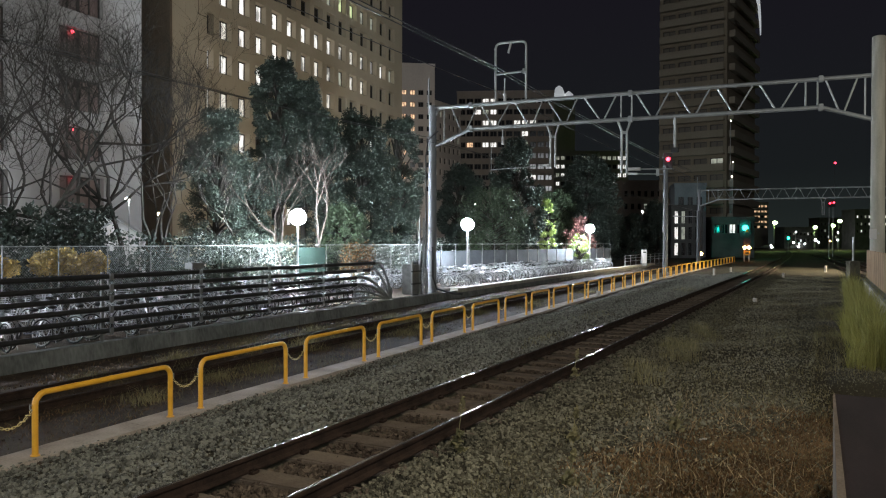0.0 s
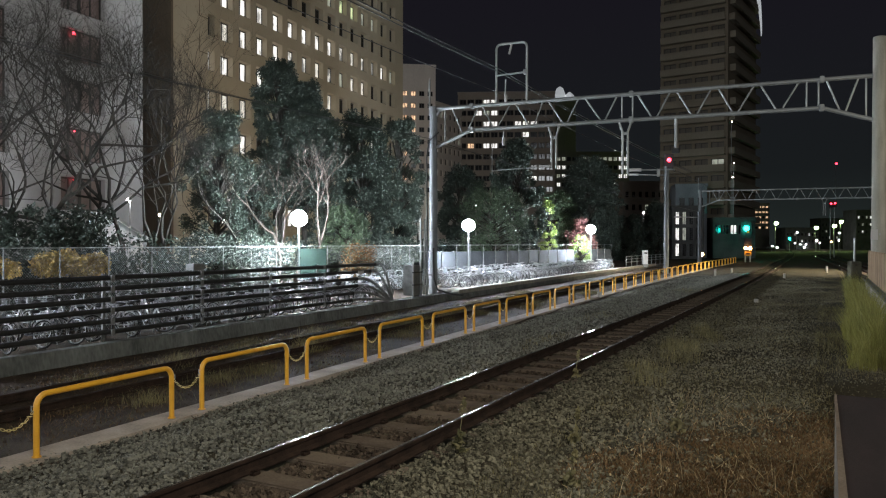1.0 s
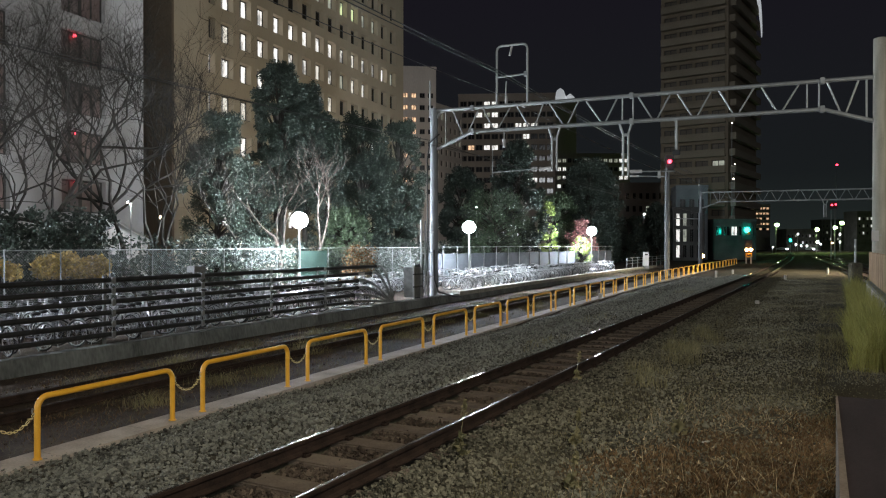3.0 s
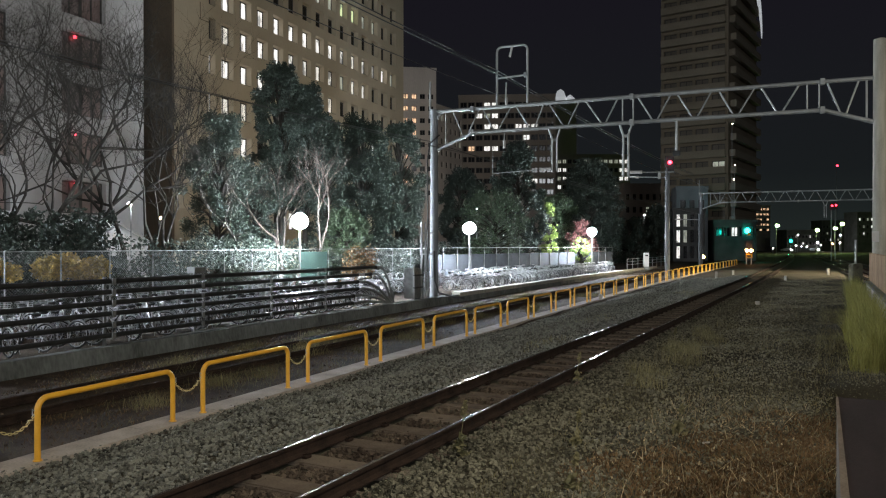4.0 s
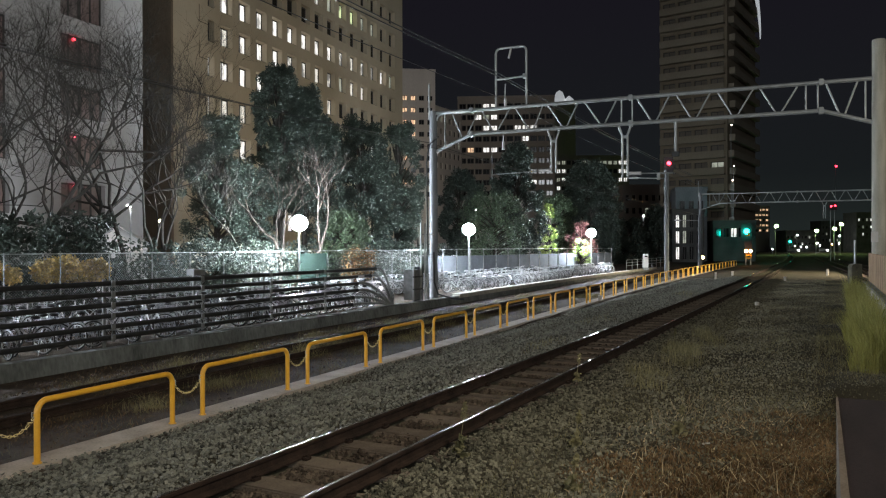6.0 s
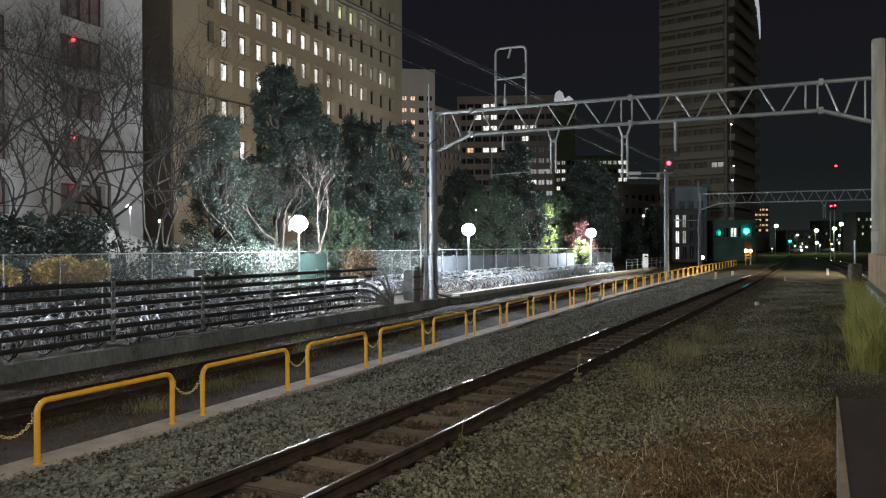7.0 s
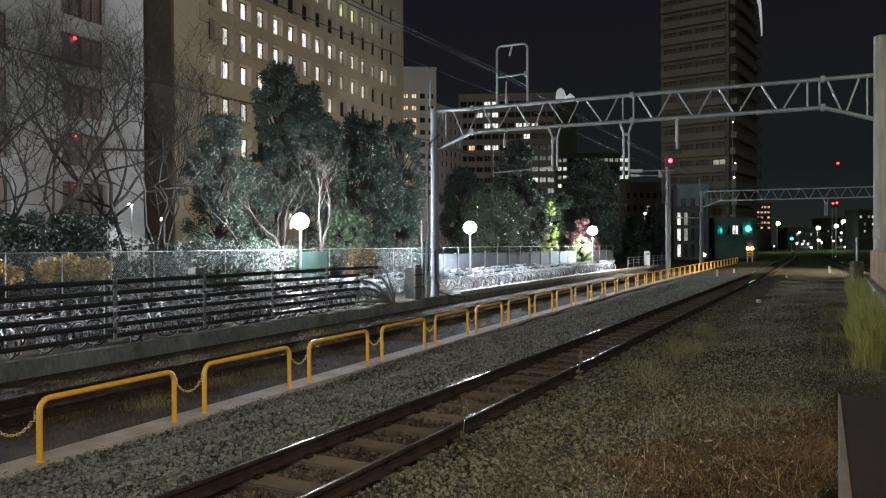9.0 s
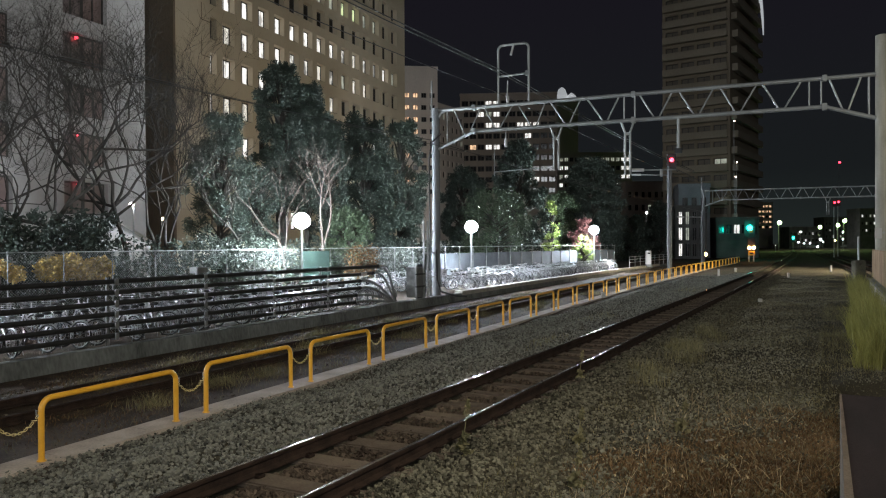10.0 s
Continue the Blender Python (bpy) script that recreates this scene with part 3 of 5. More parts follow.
# ---- office building and its white neighbour ----
def lit(name, colour, strength, cover=0.0):
    """A lit window: a bright room behind uneven blinds; cover: the share that is dark."""
    m = bpy.data.materials.new(name)
    m.use_nodes = True
    nt = m.node_tree
    b = nt.nodes["Principled BSDF"]
    b.inputs["Base Color"].default_value = (0.3, 0.3, 0.3, 1)
    tc, n, r = nt.nodes.new("ShaderNodeTexCoord"), nt.nodes.new("ShaderNodeTexNoise"), nt.nodes.new("ShaderNodeValToRGB")
    info = nt.nodes.new("ShaderNodeObjectInfo")
    far = nt.nodes.new("ShaderNodeMath")
    far.operation, far.inputs[1].default_value = "MULTIPLY", 40.0
    sh, st_ = nt.nodes.new("ShaderNodeVectorMath"), nt.nodes.new("ShaderNodeMapping")
    st_.inputs["Scale"].default_value = (1.0, 1.0, 0.55)
    nt.links.new(tc.outputs["Object"], sh.inputs[0])
    nt.links.new(info.outputs["Random"], far.inputs[0])
    nt.links.new(far.outputs[0], sh.inputs[1])
    nt.links.new(sh.outputs[0], st_.inputs[0])
    n.inputs["Scale"].default_value, n.inputs["Detail"].default_value = 1.9, 4
    nt.links.new(st_.outputs[0], n.inputs["Vector"])
    nt.links.new(n.outputs[0], r.inputs[0])
    lo = 0.38 + 0.16 * cover
    r.color_ramp.elements[0].position, r.color_ramp.elements[0].color = lo, (*((0.30 - 0.26 * cover) * c for c in colour), 1)
    r.color_ramp.elements[1].position, r.color_ramp.elements[1].color = lo + 0.12, (*colour, 1)
    nt.links.new(r.outputs[0], b.inputs["Emission Color"])
    b.inputs["Emission Strength"].default_value = strength
    return m


M_LIT = lit("lit_window_white", (1.0, 0.97, 0.92), 1.15)
M_LIT_CURTAIN = lit("lit_curtained_window", (1.0, 0.95, 0.84), 0.75)
M_LIT_PART = lit("half_lit_window", (1.0, 0.97, 0.90), 0.8, 0.5)
M_LIT_DIM = lit("lit_window_dim", (0.9, 0.95, 0.75), 0.35)
M_LIT_GREEN = lit("lit_window_green", (0.85, 1.0, 0.5), 0.8)
M_LIT_WARM = lit("lit_window_warm", (1.0, 0.62, 0.36), 1.1)


def facade(name, w, h, cols, rows, rec, material, parent, label=""):
    """A wall in the plane y = 0 with openings (x0, x1, z0, z1) by column and row, and reveals of depth rec."""
    xs = sorted({0.0, w, *(v for c in cols for v in c)})
    zs = sorted({0.0, h, *(v for r in rows for v in r)})
    v, f = [], []

    def quad(*p):
        f.append(tuple(range(len(v), len(v) + 4)))
        v.extend(p)

    for xa, xb in zip(xs, xs[1:]):
        for za, zb in zip(zs, zs[1:]):
            hole = any(c[0] <= xa and xb <= c[1] for c in cols) and any(r[0] <= za and zb <= r[1] for r in rows)
            if not hole:
                quad((xa, 0, za), (xb, 0, za), (xb, 0, zb), (xa, 0, zb))
            else:
                quad((xa, 0, za), (xa, rec, za), (xa, rec, zb), (xa, 0, zb))
                quad((xb, 0, za), (xb, 0, zb), (xb, rec, zb), (xb, rec, za))
                quad((xa, 0, za), (xb, 0, za), (xb, rec, za), (xa, rec, za))
                quad((xa, 0, zb), (xa, rec, zb), (xb, rec, zb), (xb, 0, zb))
    return link(name, v, f, material, parent, label)


PANES = {}


def pane_mesh(w, h, material):
    key = (round(w, 2), round(h, 2), material.name)
    if key not in PANES:
        bm = box(0, w, 0.0, 0.03, 0, h)
        PANES[key] = bpy.data.meshes.new("window")
        bm.to_mesh(PANES[key])
        bm.free()
        PANES[key].materials.append(material)
    return PANES[key]


def frame_mesh(w, h, mullion):
    """Frame bars round the lights of a window, in one piece."""
    key = (round(w, 2), round(h, 2), mullion)
    if key not in PANES:
        t = min(0.13, w * 0.09)
        xs = [0, t] + [v for k in range(mullion) for v in (w * (k + 1) / (mullion + 1) - t / 2, w * (k + 1) / (mullion + 1) + t / 2)] + [w - t, w]
        zs = [0, t, h - t, h]
        bm = bmesh.new()
        g = [[bm.verts.new((x, 0.0, z)) for z in zs] for x in xs]
        fs = [bm.faces.new((g[i][j], g[i + 1][j], g[i + 1][j + 1], g[i][j + 1])) for i in range(len(xs) - 1) for j in range(3) if i % 2 == 0 or j != 1]
        up = bmesh.ops.extrude_face_region(bm, geom=fs)
        bmesh.ops.translate(bm, vec=(0, -0.05, 0), verts=[v for v in up["geom"] if isinstance(v, bmesh.types.BMVert)])
        bmesh.ops.recalc_face_normals(bm, faces=bm.faces)
        PANES[key] = bpy.data.meshes.new("window_frame")
        bm.to_mesh(PANES[key])
        bm.free()
        PANES[key].materials.append(M_FRAME)
    return PANES[key]


def window(parent, x, y, z, w, h, material, mullion=1):
    ob = new("window", pane_mesh(w, h, material))
    ob.parent = parent
    ob.matrix_basis = pose(x, y, z)
    fr = new("window_frame", frame_mesh(w, h, mullion))
    fr.parent = ob
    fr.matrix_basis = pose(0, -0.004, 0)
    return ob


def shell(parent, w, d, h, material, front=False):
    """Side walls, back and roof of a block whose front lies in y = 0."""
    part("side_wall", box(-0.3, 0.0, 0.0, d, 0, h), material, parent)
    part("side_wall", box(w, w + 0.3, 0.0, d, 0, h), material, parent)
    part("back_wall", box(0, w, d - 0.3, d, 0, h), material, parent)
    part("roof", box(-0.4, w + 0.4, -0.15, d + 0.1, h, h + 0.6), material, parent)


def office():
    t = thing("office_building", pose(-24.8, 69.35, -0.3, 0, 0, 68.4), "large tan office building with deep lit windows", "building")
    cols = [(4.85, 5.85)] + [(6.76 + 3.01 * k, 8.72 + 3.01 * k) for k in range(14)]
    tops = [6.4, 10.1, 13.9, 17.65, 21.5, 24.95, 28.35, 31.6, 34.6, 38.0]
    rows = [(z - 2.1, z) for z in tops]
    facade("facade", 50.4, 44.0, cols, rows, 0.75, M_TAN, t, "tan concrete panel facade")
    # this end wall takes a darker brown than the other walls
    part("side_wall", box(-0.3, 0.0, 0.02, 22, 0, 44), M_TANDARK, t, "end wall, darker brown than the facade")
    part("side_wall", box(50.4, 50.7, 0.02, 22, 0, 44), M_TAN, t)
    part("roof", box(-0.4, 50.8, -0.1, 22, 44, 45), M_TAN, t)
    part("back_wall", box(0, 50.4, 21.7, 22, 0, 44), M_TAN, t)
    # dark stepped joints beside the narrow windows
    for z0, z1 in rows[3:]:
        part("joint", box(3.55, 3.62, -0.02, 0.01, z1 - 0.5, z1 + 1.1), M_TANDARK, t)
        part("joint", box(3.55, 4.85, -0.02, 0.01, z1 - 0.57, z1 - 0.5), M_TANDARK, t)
    lit_rows = {0: "-WWW-W-W-W-----", 1: "WWWW-W-W-------", 2: "WWW-WWW--------", 3: "WCCWW-W-----D--", 4: "WWWW---DC------", 5: "-CWWWDDCDdCC---",
                6: "-WWWWWWWWDCDDWd", 7: "---------------", 8: "-------Dd" + "GGgd--", 9: "-D----D--------"}
    pick = {"W": M_LIT, "C": M_LIT_CURTAIN, "D": M_LIT_PART, "d": M_LIT_DIM, "G": M_LIT_GREEN, "g": M_LIT_DIM, "-": M_GLASS_DARK}
    for r, (z0, z1) in enumerate(rows):
        for c, (x0, x1) in enumerate(cols):
            window(t, x0, 0.70, z0, x1 - x0, z1 - z0, pick[lit_rows[r][c]], 1 if c else 0)
            if 3 <= r <= 6:
                part("sill", box(x0 - 0.04, x1 + 0.04, 0.05, 0.6, z0 - 0.02, z0 + 0.05), M_FRAME, t)
    return t


office()


def white_building():
    t = thing("white_building", pose(-24.3 - 0.3915 * 40, 60.4 - 0.9202 * 40, -0.3, 0, 0, 66.95), "white rendered building with recessed window bays", "building")
    cols = [(16.0, 20.0), (24.6, 28.6), (32.6, 36.5)]
    rows = [(1.2 + 3.6 * k, 3.6 + 3.6 * k) for k in range(10)]
    facade("facade", 40.0, 40.0, cols, rows, 0.5, M_WHITEWALL, t, "white rendered wall")
    shell(t, 40.0, 16.0, 40.0, M_WHITEWALL)
    for z0, z1 in rows:
        for x0, x1 in cols:
            window(t, x0, 0.45, z0, (x1 - x0) * 0.5, z1 - z0, M_BAY2, 1)
            window(t, x0 + (x1 - x0) * 0.5, 0.45, z0, (x1 - x0) * 0.5, z1 - z0, M_BAY, 1)
    for k, z in enumerate((17.7, 10.6, 7.0)):
        part("red_lamp", ball((33.9, 0.2, z), 0.13 if k == 0 else 0.08, 10), M_RED, t, "small glowing red marker lamp", smooth=True)
    return t


M_BAY = mat("bay_panel", (0.25, 0.18, 0.16), 0.4, dark=(0.16, 0.11, 0.10), scale=0.6)
M_BAY2 = mat("bay_curtain", (0.19, 0.15, 0.14), 0.5, dark=(0.12, 0.09, 0.085), scale=0.6)
M_RED = glow("red_lens", (1.0, 0.03, 0.06), 9)
white_building()


def flats(where, turn, w, d, h, storey, cols, wall, pattern, pick, label, win=(0.6, 0.6), balcony=None, off=1.0):
    """A block of flats: pattern has one string for each storey from the top."""
    t = thing("apartment_building", pose(*where, 0, 0, turn), label, "building", "distant blocks")
    pitch = w / cols
    cs = [(pitch * (k + 0.5 - win[0] / 2), pitch * (k + 0.5 + win[0] / 2)) for k in range(cols)]
    n = len(pattern)
    rs = [(h - off - storey * (k + 0.5 + win[1] / 2), h - off - storey * (k + 0.5 - win[1] / 2)) for k in range(n)][::-1]
    facade("facade", w, h, cs, rs, 0.4, wall, t)
    shell(t, w, d, h, wall)
    for k, row in enumerate(pattern):
        z0, z1 = rs[n - 1 - k]
        for c in range(cols):
            window(t, cs[c][0], 0.36, z0, cs[c][1] - cs[c][0], z1 - z0, pick[row[c % len(row)]], 1)
        if balcony:
            part("balcony", box(0, w, -1.1, -0.98, z0 - 0.9, z0 + 0.35), balcony, t)
            part("balcony_floor", box(0, w, -0.98, -0.02, z0 - 0.9, z0 - 0.75), balcony, t)
    return t


M_FLATS = mat("flats_render", (0.30, 0.27, 0.24), 0.9, dark=(0.22, 0.20, 0.18), scale=0.2, fine=5, streak=(1, 1, 0.3))
M_FLATS_PALE = mat("pale_flats_render", (0.58, 0.54, 0.50), 0.9, dark=(0.44, 0.41, 0.38), scale=0.2, fine=5, streak=(1, 1, 0.3))
M_TOWER = mat("tower_tile", (0.22, 0.18, 0.13), 0.85, dark=(0.16, 0.13, 0.095), scale=0.15, fine=6)
M_DUSK = mat("dark_shed_panel", (0.09, 0.09, 0.085), 0.8, dark=(0.05, 0.05, 0.048), scale=0.5, fine=7)
M_SHEET2 = mat("blue_grey_panel", (0.24, 0.26, 0.275), 0.8, dark=(0.15, 0.165, 0.18), scale=0.4, fine=6)
# weak emission stands in for lamps shining on the white roof parts
M_CREST = mat("self_glowing_white", (0.7, 0.7, 0.7), 0.6, emit=(0.9, 0.95, 1.0), strength=0.35)
M_TOWER_BAND = mat("tower_band", (0.24, 0.205, 0.155), 0.85, dark=(0.19, 0.16, 0.12), scale=0.15, fine=6)
M_TOWER_WIN = mat("tower_window", (0.14, 0.118, 0.088), 0.6, dark=(0.09, 0.075, 0.057), scale=0.4)
PICK = {"t": M_TOWER_WIN, "W": M_LIT, "D": M_LIT_DIM, "O": M_LIT_WARM, "-": M_GLASS_DARK}
flats((-14.31, 183.00, -0.3), 8, 12.4, 14, 45.6, 2.95, 6, M_FLATS_PALE, ["--OO--", "--OO--", "--OO--", "--OO--", "--O---", "--OO--", "--O---", "--OO--", "------"], PICK, "tall tower of flats with warm lit stairwells", (0.62, 0.42), off=5.0)
flats((-1.98, 188.00, 2.13)[:2] + (-0.3,), 60, 14, 8, 37.5, 2.95, 6, M_FLATS_PALE, ["-D----", "------", "-----D", "D-----", "------", "---D--"], PICK, "grey block of flats beside the tower", (0.5, 0.5))
flats((4.36, 200.00, -0.3), -4, 25, 12, 42.0, 2.9, 12, M_FLATS, ["---WW-------", "--WDW-------", "---WW--WWW--", "--------W---", "-O-WW---D---", "------------", "-------WW---", "--------WW--", "----------D-"], PICK, "block of flats with bright white stair lights", (0.86, 0.5), off=0.6)
flats((38.54, 255.00, 2.13)[:2] + (-0.3,), 0, 24.5, 12, 33.0, 2.9, 14, M_FLATS, ["DD---DDDDDDDWW", "WW--D-------WW", "DW-D----D---WW", "W----------WWW", "WD----------WW", "W-----------W-"], PICK, "long block of flats with a bright stairwell", (0.75, 0.5), off=0.4)
flats((39.8, 136.4, -0.3), -35, 11.2, 20.8, 62, 2.9, 4, M_TOWER, ["tttt"] * 15 + ["tttD", "tttt", "tttt", "tttt"], PICK, "tall dark residential tower with balcony bands", (0.8, 0.5), M_TOWER_BAND, off=0.5)


def tower_side():
    """Balcony bands on the tower's other face."""
    t = thing("tower_balconies", pose(48.97, 129.97, -0.3, 0, 0, 55), "stepped balcony bands on the tower", "balcony")
    for k in range(19):
        z = 61.5 - 2.9 * (k + 1)
        part("balcony", box(0.6 + 0.7 * (k % 2), 20.2, -1.3, -0.33, z, z + 1.15), M_TOWER_BAND, t)
    pts = [(19.9 - 3.6 * (k / 10) ** 1.9, -1.45, 42.6 + 8.0 * k / 10) for k in range(11)]
    # the fin glows by itself in place of being lit
    part("curved_fin", tube(pts, 0.10, 8, taper=0.42), M_CREST, t, "white curved fin, its lighting put in as glow")
    return t


tower_side()
flats((158.00, 380.00, 2.13)[:2] + (-0.3,), -6, 6.8, 8, 22.5, 2.6, 4, M_FLATS, ["OOOO", "OOOO", "OO-O", "OOOO", "-O-O"], PICK, "far block with warm lit galleries", (0.7, 0.45), off=0.2)
flats((45.3, 125.0, -0.3), -4, 6.3, 4, 6.2, 2.6, 5, M_DUSK, ["--W--"], PICK, "low railway building with a lit upper window", (0.85, 0.62), off=0.1)
flats((36.38, 118.00, -0.3), -10, 4.2, 7, 7.8, 2.5, 4, M_DUSK, ["WD--", "WD--", "W---"], PICK, "low building with tall lit windows", (0.55, 0.8), off=0.1)
flats((40.04, 128.00, 2.13)[:2] + (-0.3,), -10, 4.5, 8, 12.0, 3.0, 3, M_SHEET2, ["---", "D-D", "---"], PICK, "pale blue-grey block beneath the tower", (0.6, 0.5))
flats((151.11, 330.00, 2.13)[:2] + (-0.3,), 0, 14, 10, 9.0, 2.9, 9, M_DUSK, ["--D---W--", "-D--W---D"], PICK, "low distant block with a few lit windows", (0.5, 0.4))
flats((171.53, 340.00, 2.13)[:2] + (-0.3,), 0, 16, 10, 13.5, 2.9, 10, M_DUSK, ["---W--D---", "-D-----W-D", "--W-D-----"], PICK, "low distant block with a few lit windows", (0.5, 0.4))
flats((165.56, 300.00, 2.13)[:2] + (-0.3,), 0, 16, 10, 15.5, 2.9, 10, M_DUSK, ["W-DW-D-W--", "-D-W---WD-", "-W---D----"], PICK, "low distant block with a few lit windows", (0.5, 0.4))
flats((41.03, 170.00, 2.13)[:2] + (-0.3,), 0, 9.0, 10, 16.0, 2.9, 6, M_FLATS, ["------", "---D--", "------", "-D--W-"], PICK, "dark low block beside the tower", (0.5, 0.45))


def crest_tower():
    t = thing("crest_tower", pose(120.45, 300, -0.3), "dark slim tower behind the residential tower", "building")
    part("body", box(-6.0, 4.5, 0, 12, 0, 82, 0.3), M_TOWER, t)
    return t


def roof_tank():
    t = thing("tank_tower", pose(48.72, 300, -0.3), "dark tower block with a glowing white roof tank", "building")
    part("body", box(-4.5, 4.5, 0, 12, 0, 60, 0.3), M_FLATS, t)
    # tank, hut and their roofs glow by themselves in place of being lit
    part("tank", tube([(-1.5, 3, 60), (-1.5, 3, 61.8)], 2.3, 14), M_CREST, t, "white roof tank, its lighting put in as glow")
    part("tank_roof", tube([(-1.5, 3, 61.8), (-1.5, 3, 64.8), (-1.5, 3, 65.6)], 2.5, 14, taper=0.25), M_CREST, t, "pointed white roof")
    part("hut", box(0.9, 4.0, 1.5, 5, 60, 62.0, 0.2), M_CREST, t)
    part("hut_roof", tube([(2.4, 3, 62.0), (2.4, 3, 63.4)], 1.9, 4, taper=0.3), M_CREST, t)
    return t


crest_tower()
roof_tank()


# ---- the bicycle park: lamps, fence, bicycles ----
M_LAMP = glow("white_lamp_glass", (0.80, 0.90, 1.0), 1650)
M_LAMP_SMALL = glow("small_lamp_glass", (0.95, 0.97, 1.0), 160)
M_LAMP_WARM = glow("warm_lamp_glass", (1.0, 0.62, 0.32), 260)
M_GREEN = glow("green_lens", (0.006, 1.0, 0.72), 55)
M_FLOOD = glow("flood_lamp_glass", (0.62, 1.0, 0.30), 380.0)
M_ORANGE = glow("orange_lens", (1.0, 0.42, 0.13), 60)
M_LAMP_PALE = glow("pale_far_lamp", (1.0, 0.85, 0.7), 14)
M_CHROME = mat("chrome_parts", (0.48, 0.48, 0.49), 0.42, 0.7, dark=(0.22, 0.22, 0.22), scale=6)
M_BIKE = mat("bicycle_paint", (0.70, 0.70, 0.70), 0.35, 0.3, dark=(0.06, 0.07, 0.09), scale=0.2, fine=0.4, amount=0.9, per=0.4)
M_TYRE = mat("tyre_rubber", (0.05, 0.05, 0.05), 0.75, dark=(0.025, 0.025, 0.025), scale=8)
M_MESH = mat("fence_wire", (0.24, 0.25, 0.24), 0.6, 0.3, dark=(0.14, 0.145, 0.14), scale=6)
M_SHEET = mat("fence_sheet", (0.085, 0.092, 0.10), 0.8, dark=(0.05, 0.055, 0.062), scale=0.8, fine=12)
M_GREENNET = mat("green_net", (0.026, 0.048, 0.039), 0.85, dark=(0.012, 0.026, 0.02), scale=0.9, fine=14)


def park_lamp(where, ground=-0.36, r=0.40):
    x, y, z = where
    t = thing("park_lamp", pose(x, y, ground), "white globe lamp on a slim steel post, glowing", "street lamp", "lamps of the bicycle park")
    h = z - ground
    part("post", tube([(0, 0, 0), (0, 0, h - r * 0.9)], 0.06, 10, taper=0.045), M_GALV, t, smooth=True)
    part("base_plate", tube([(0, 0, 0), (0, 0, 0.05)], 0.14, 12), M_GALV, t)
    part("globe", ball((0, 0, h), r, 20, squash=0.92), M_LAMP, t, "glowing white globe", smooth=True)
    part("cap", tube([(0, 0, h + r * 0.86), (0, 0, h + r * 1.02)], 0.16, 12), M_GALV, t)
    return t


for s_ in (-6.0, 9.5):
    v_ = line(21.4, s_)
    park_lamp((v_.x, v_.y, 3.05), r=0.27)
park_lamp((-6.88, 36.00, 3.32))
park_lamp((1.66, 48.00, 3.28))
park_lamp((13.84, 70.00, 3.45), r=0.42)

FENCE = [(22.4, -10.0), (22.0, 32.0), (20.6, 50.0), (17.6, 80.0)]


def fence_at(s):
    for (p0, a0), (p1, a1) in zip(FENCE, FENCE[1:]):
        if s <= a1:
            return p0 + (p1 - p0) * (s - a0) / (a1 - a0)
    return FENCE[-1][0]


def fence_part(s0, s1, top, label, sheet=None, sheet_z=None, mesh=True):
    t = thing("chain_link_fence", pose(0, 0, 0), label, "fence", "fences of the bicycle park")
    n = round((s1 - s0) / 2.0)
    for k in range(n + 1):
        s = s0 + (s1 - s0) * k / n
        b = line(fence_at(s), s, -0.4)
        part("fence_post", tube([b, b + Vector((0, 0, top + 0.40))], 0.024, 8), M_BRACKET, t, smooth=True)
    ss = np.linspace(s0, s1, n * 2 + 1)
    for z in (top - 0.04, 0.0):
        part("fence_rail", tube([line(fence_at(s), s, z) for s in ss], 0.02, 6), M_GALV, t, smooth=True)
    if mesh:
        v, f = [], []
        h, w = top + 0.3, 0.0026
        for s in np.arange(s0, s1, 0.10):
            for sg in (1, -1):
                e = s + sg * h
                if e < s0 or e > s1:
                    continue
                a, b = line(fence_at(s), s, -0.33), line(fence_at(e), e, top - 0.05)
                u = Vector((0, 0, w * 2))
                i = len(v)
                v += [a - u, a + u, b + u, b - u]
                f.append((i, i + 1, i + 2, i + 3))
        tagged(link("fence_mesh", v, f, M_MESH, t), kind="stuff")
    if sheet:
        for k in range(n):
            a, b = s0 + (s1 - s0) * k / n + 0.04, s0 + (s1 - s0) * (k + 1) / n - 0.04
            v = [line(fence_at(q) + o, q, z) for q in (a, b) for o in (0.05, 0.07) for z in (sheet_z[0], sheet_z[1])]
            link("fence_sheet", v, [(0, 1, 5, 4), (2, 6, 7, 3), (1, 3, 7, 5), (0, 4, 6, 2), (0, 2, 3, 1), (4, 5, 7, 6)], sheet, t)
    return t


fence_part(-10.0, 26.0, 2.0, "tall galvanised chain-link fence before a hedge")
fence_part(26.0, 31.5, 2.0, "chain-link fence overgrown with ivy")
fence_part(31.5, 33.8, 2.02, "chain-link fence with green netting behind it", M_GREENNET, (0.3, 1.85))
fence_part(33.8, 44.0, 2.02, "chain-link fence before dark shrubs")
fence_part(44.0, 80.0, 2.05, "fence of tall posts with grey sheeting", M_SHEET, (-0.3, 1.55), mesh=False)


def ring(r, tube_r, seg=16, k=4):
    return tube([(0, r * math.cos(2 * math.pi * i / seg), r + 0.02 + r * math.sin(2 * math.pi * i / seg)) for i in range(seg + 1)], tube_r, k, caps=False)


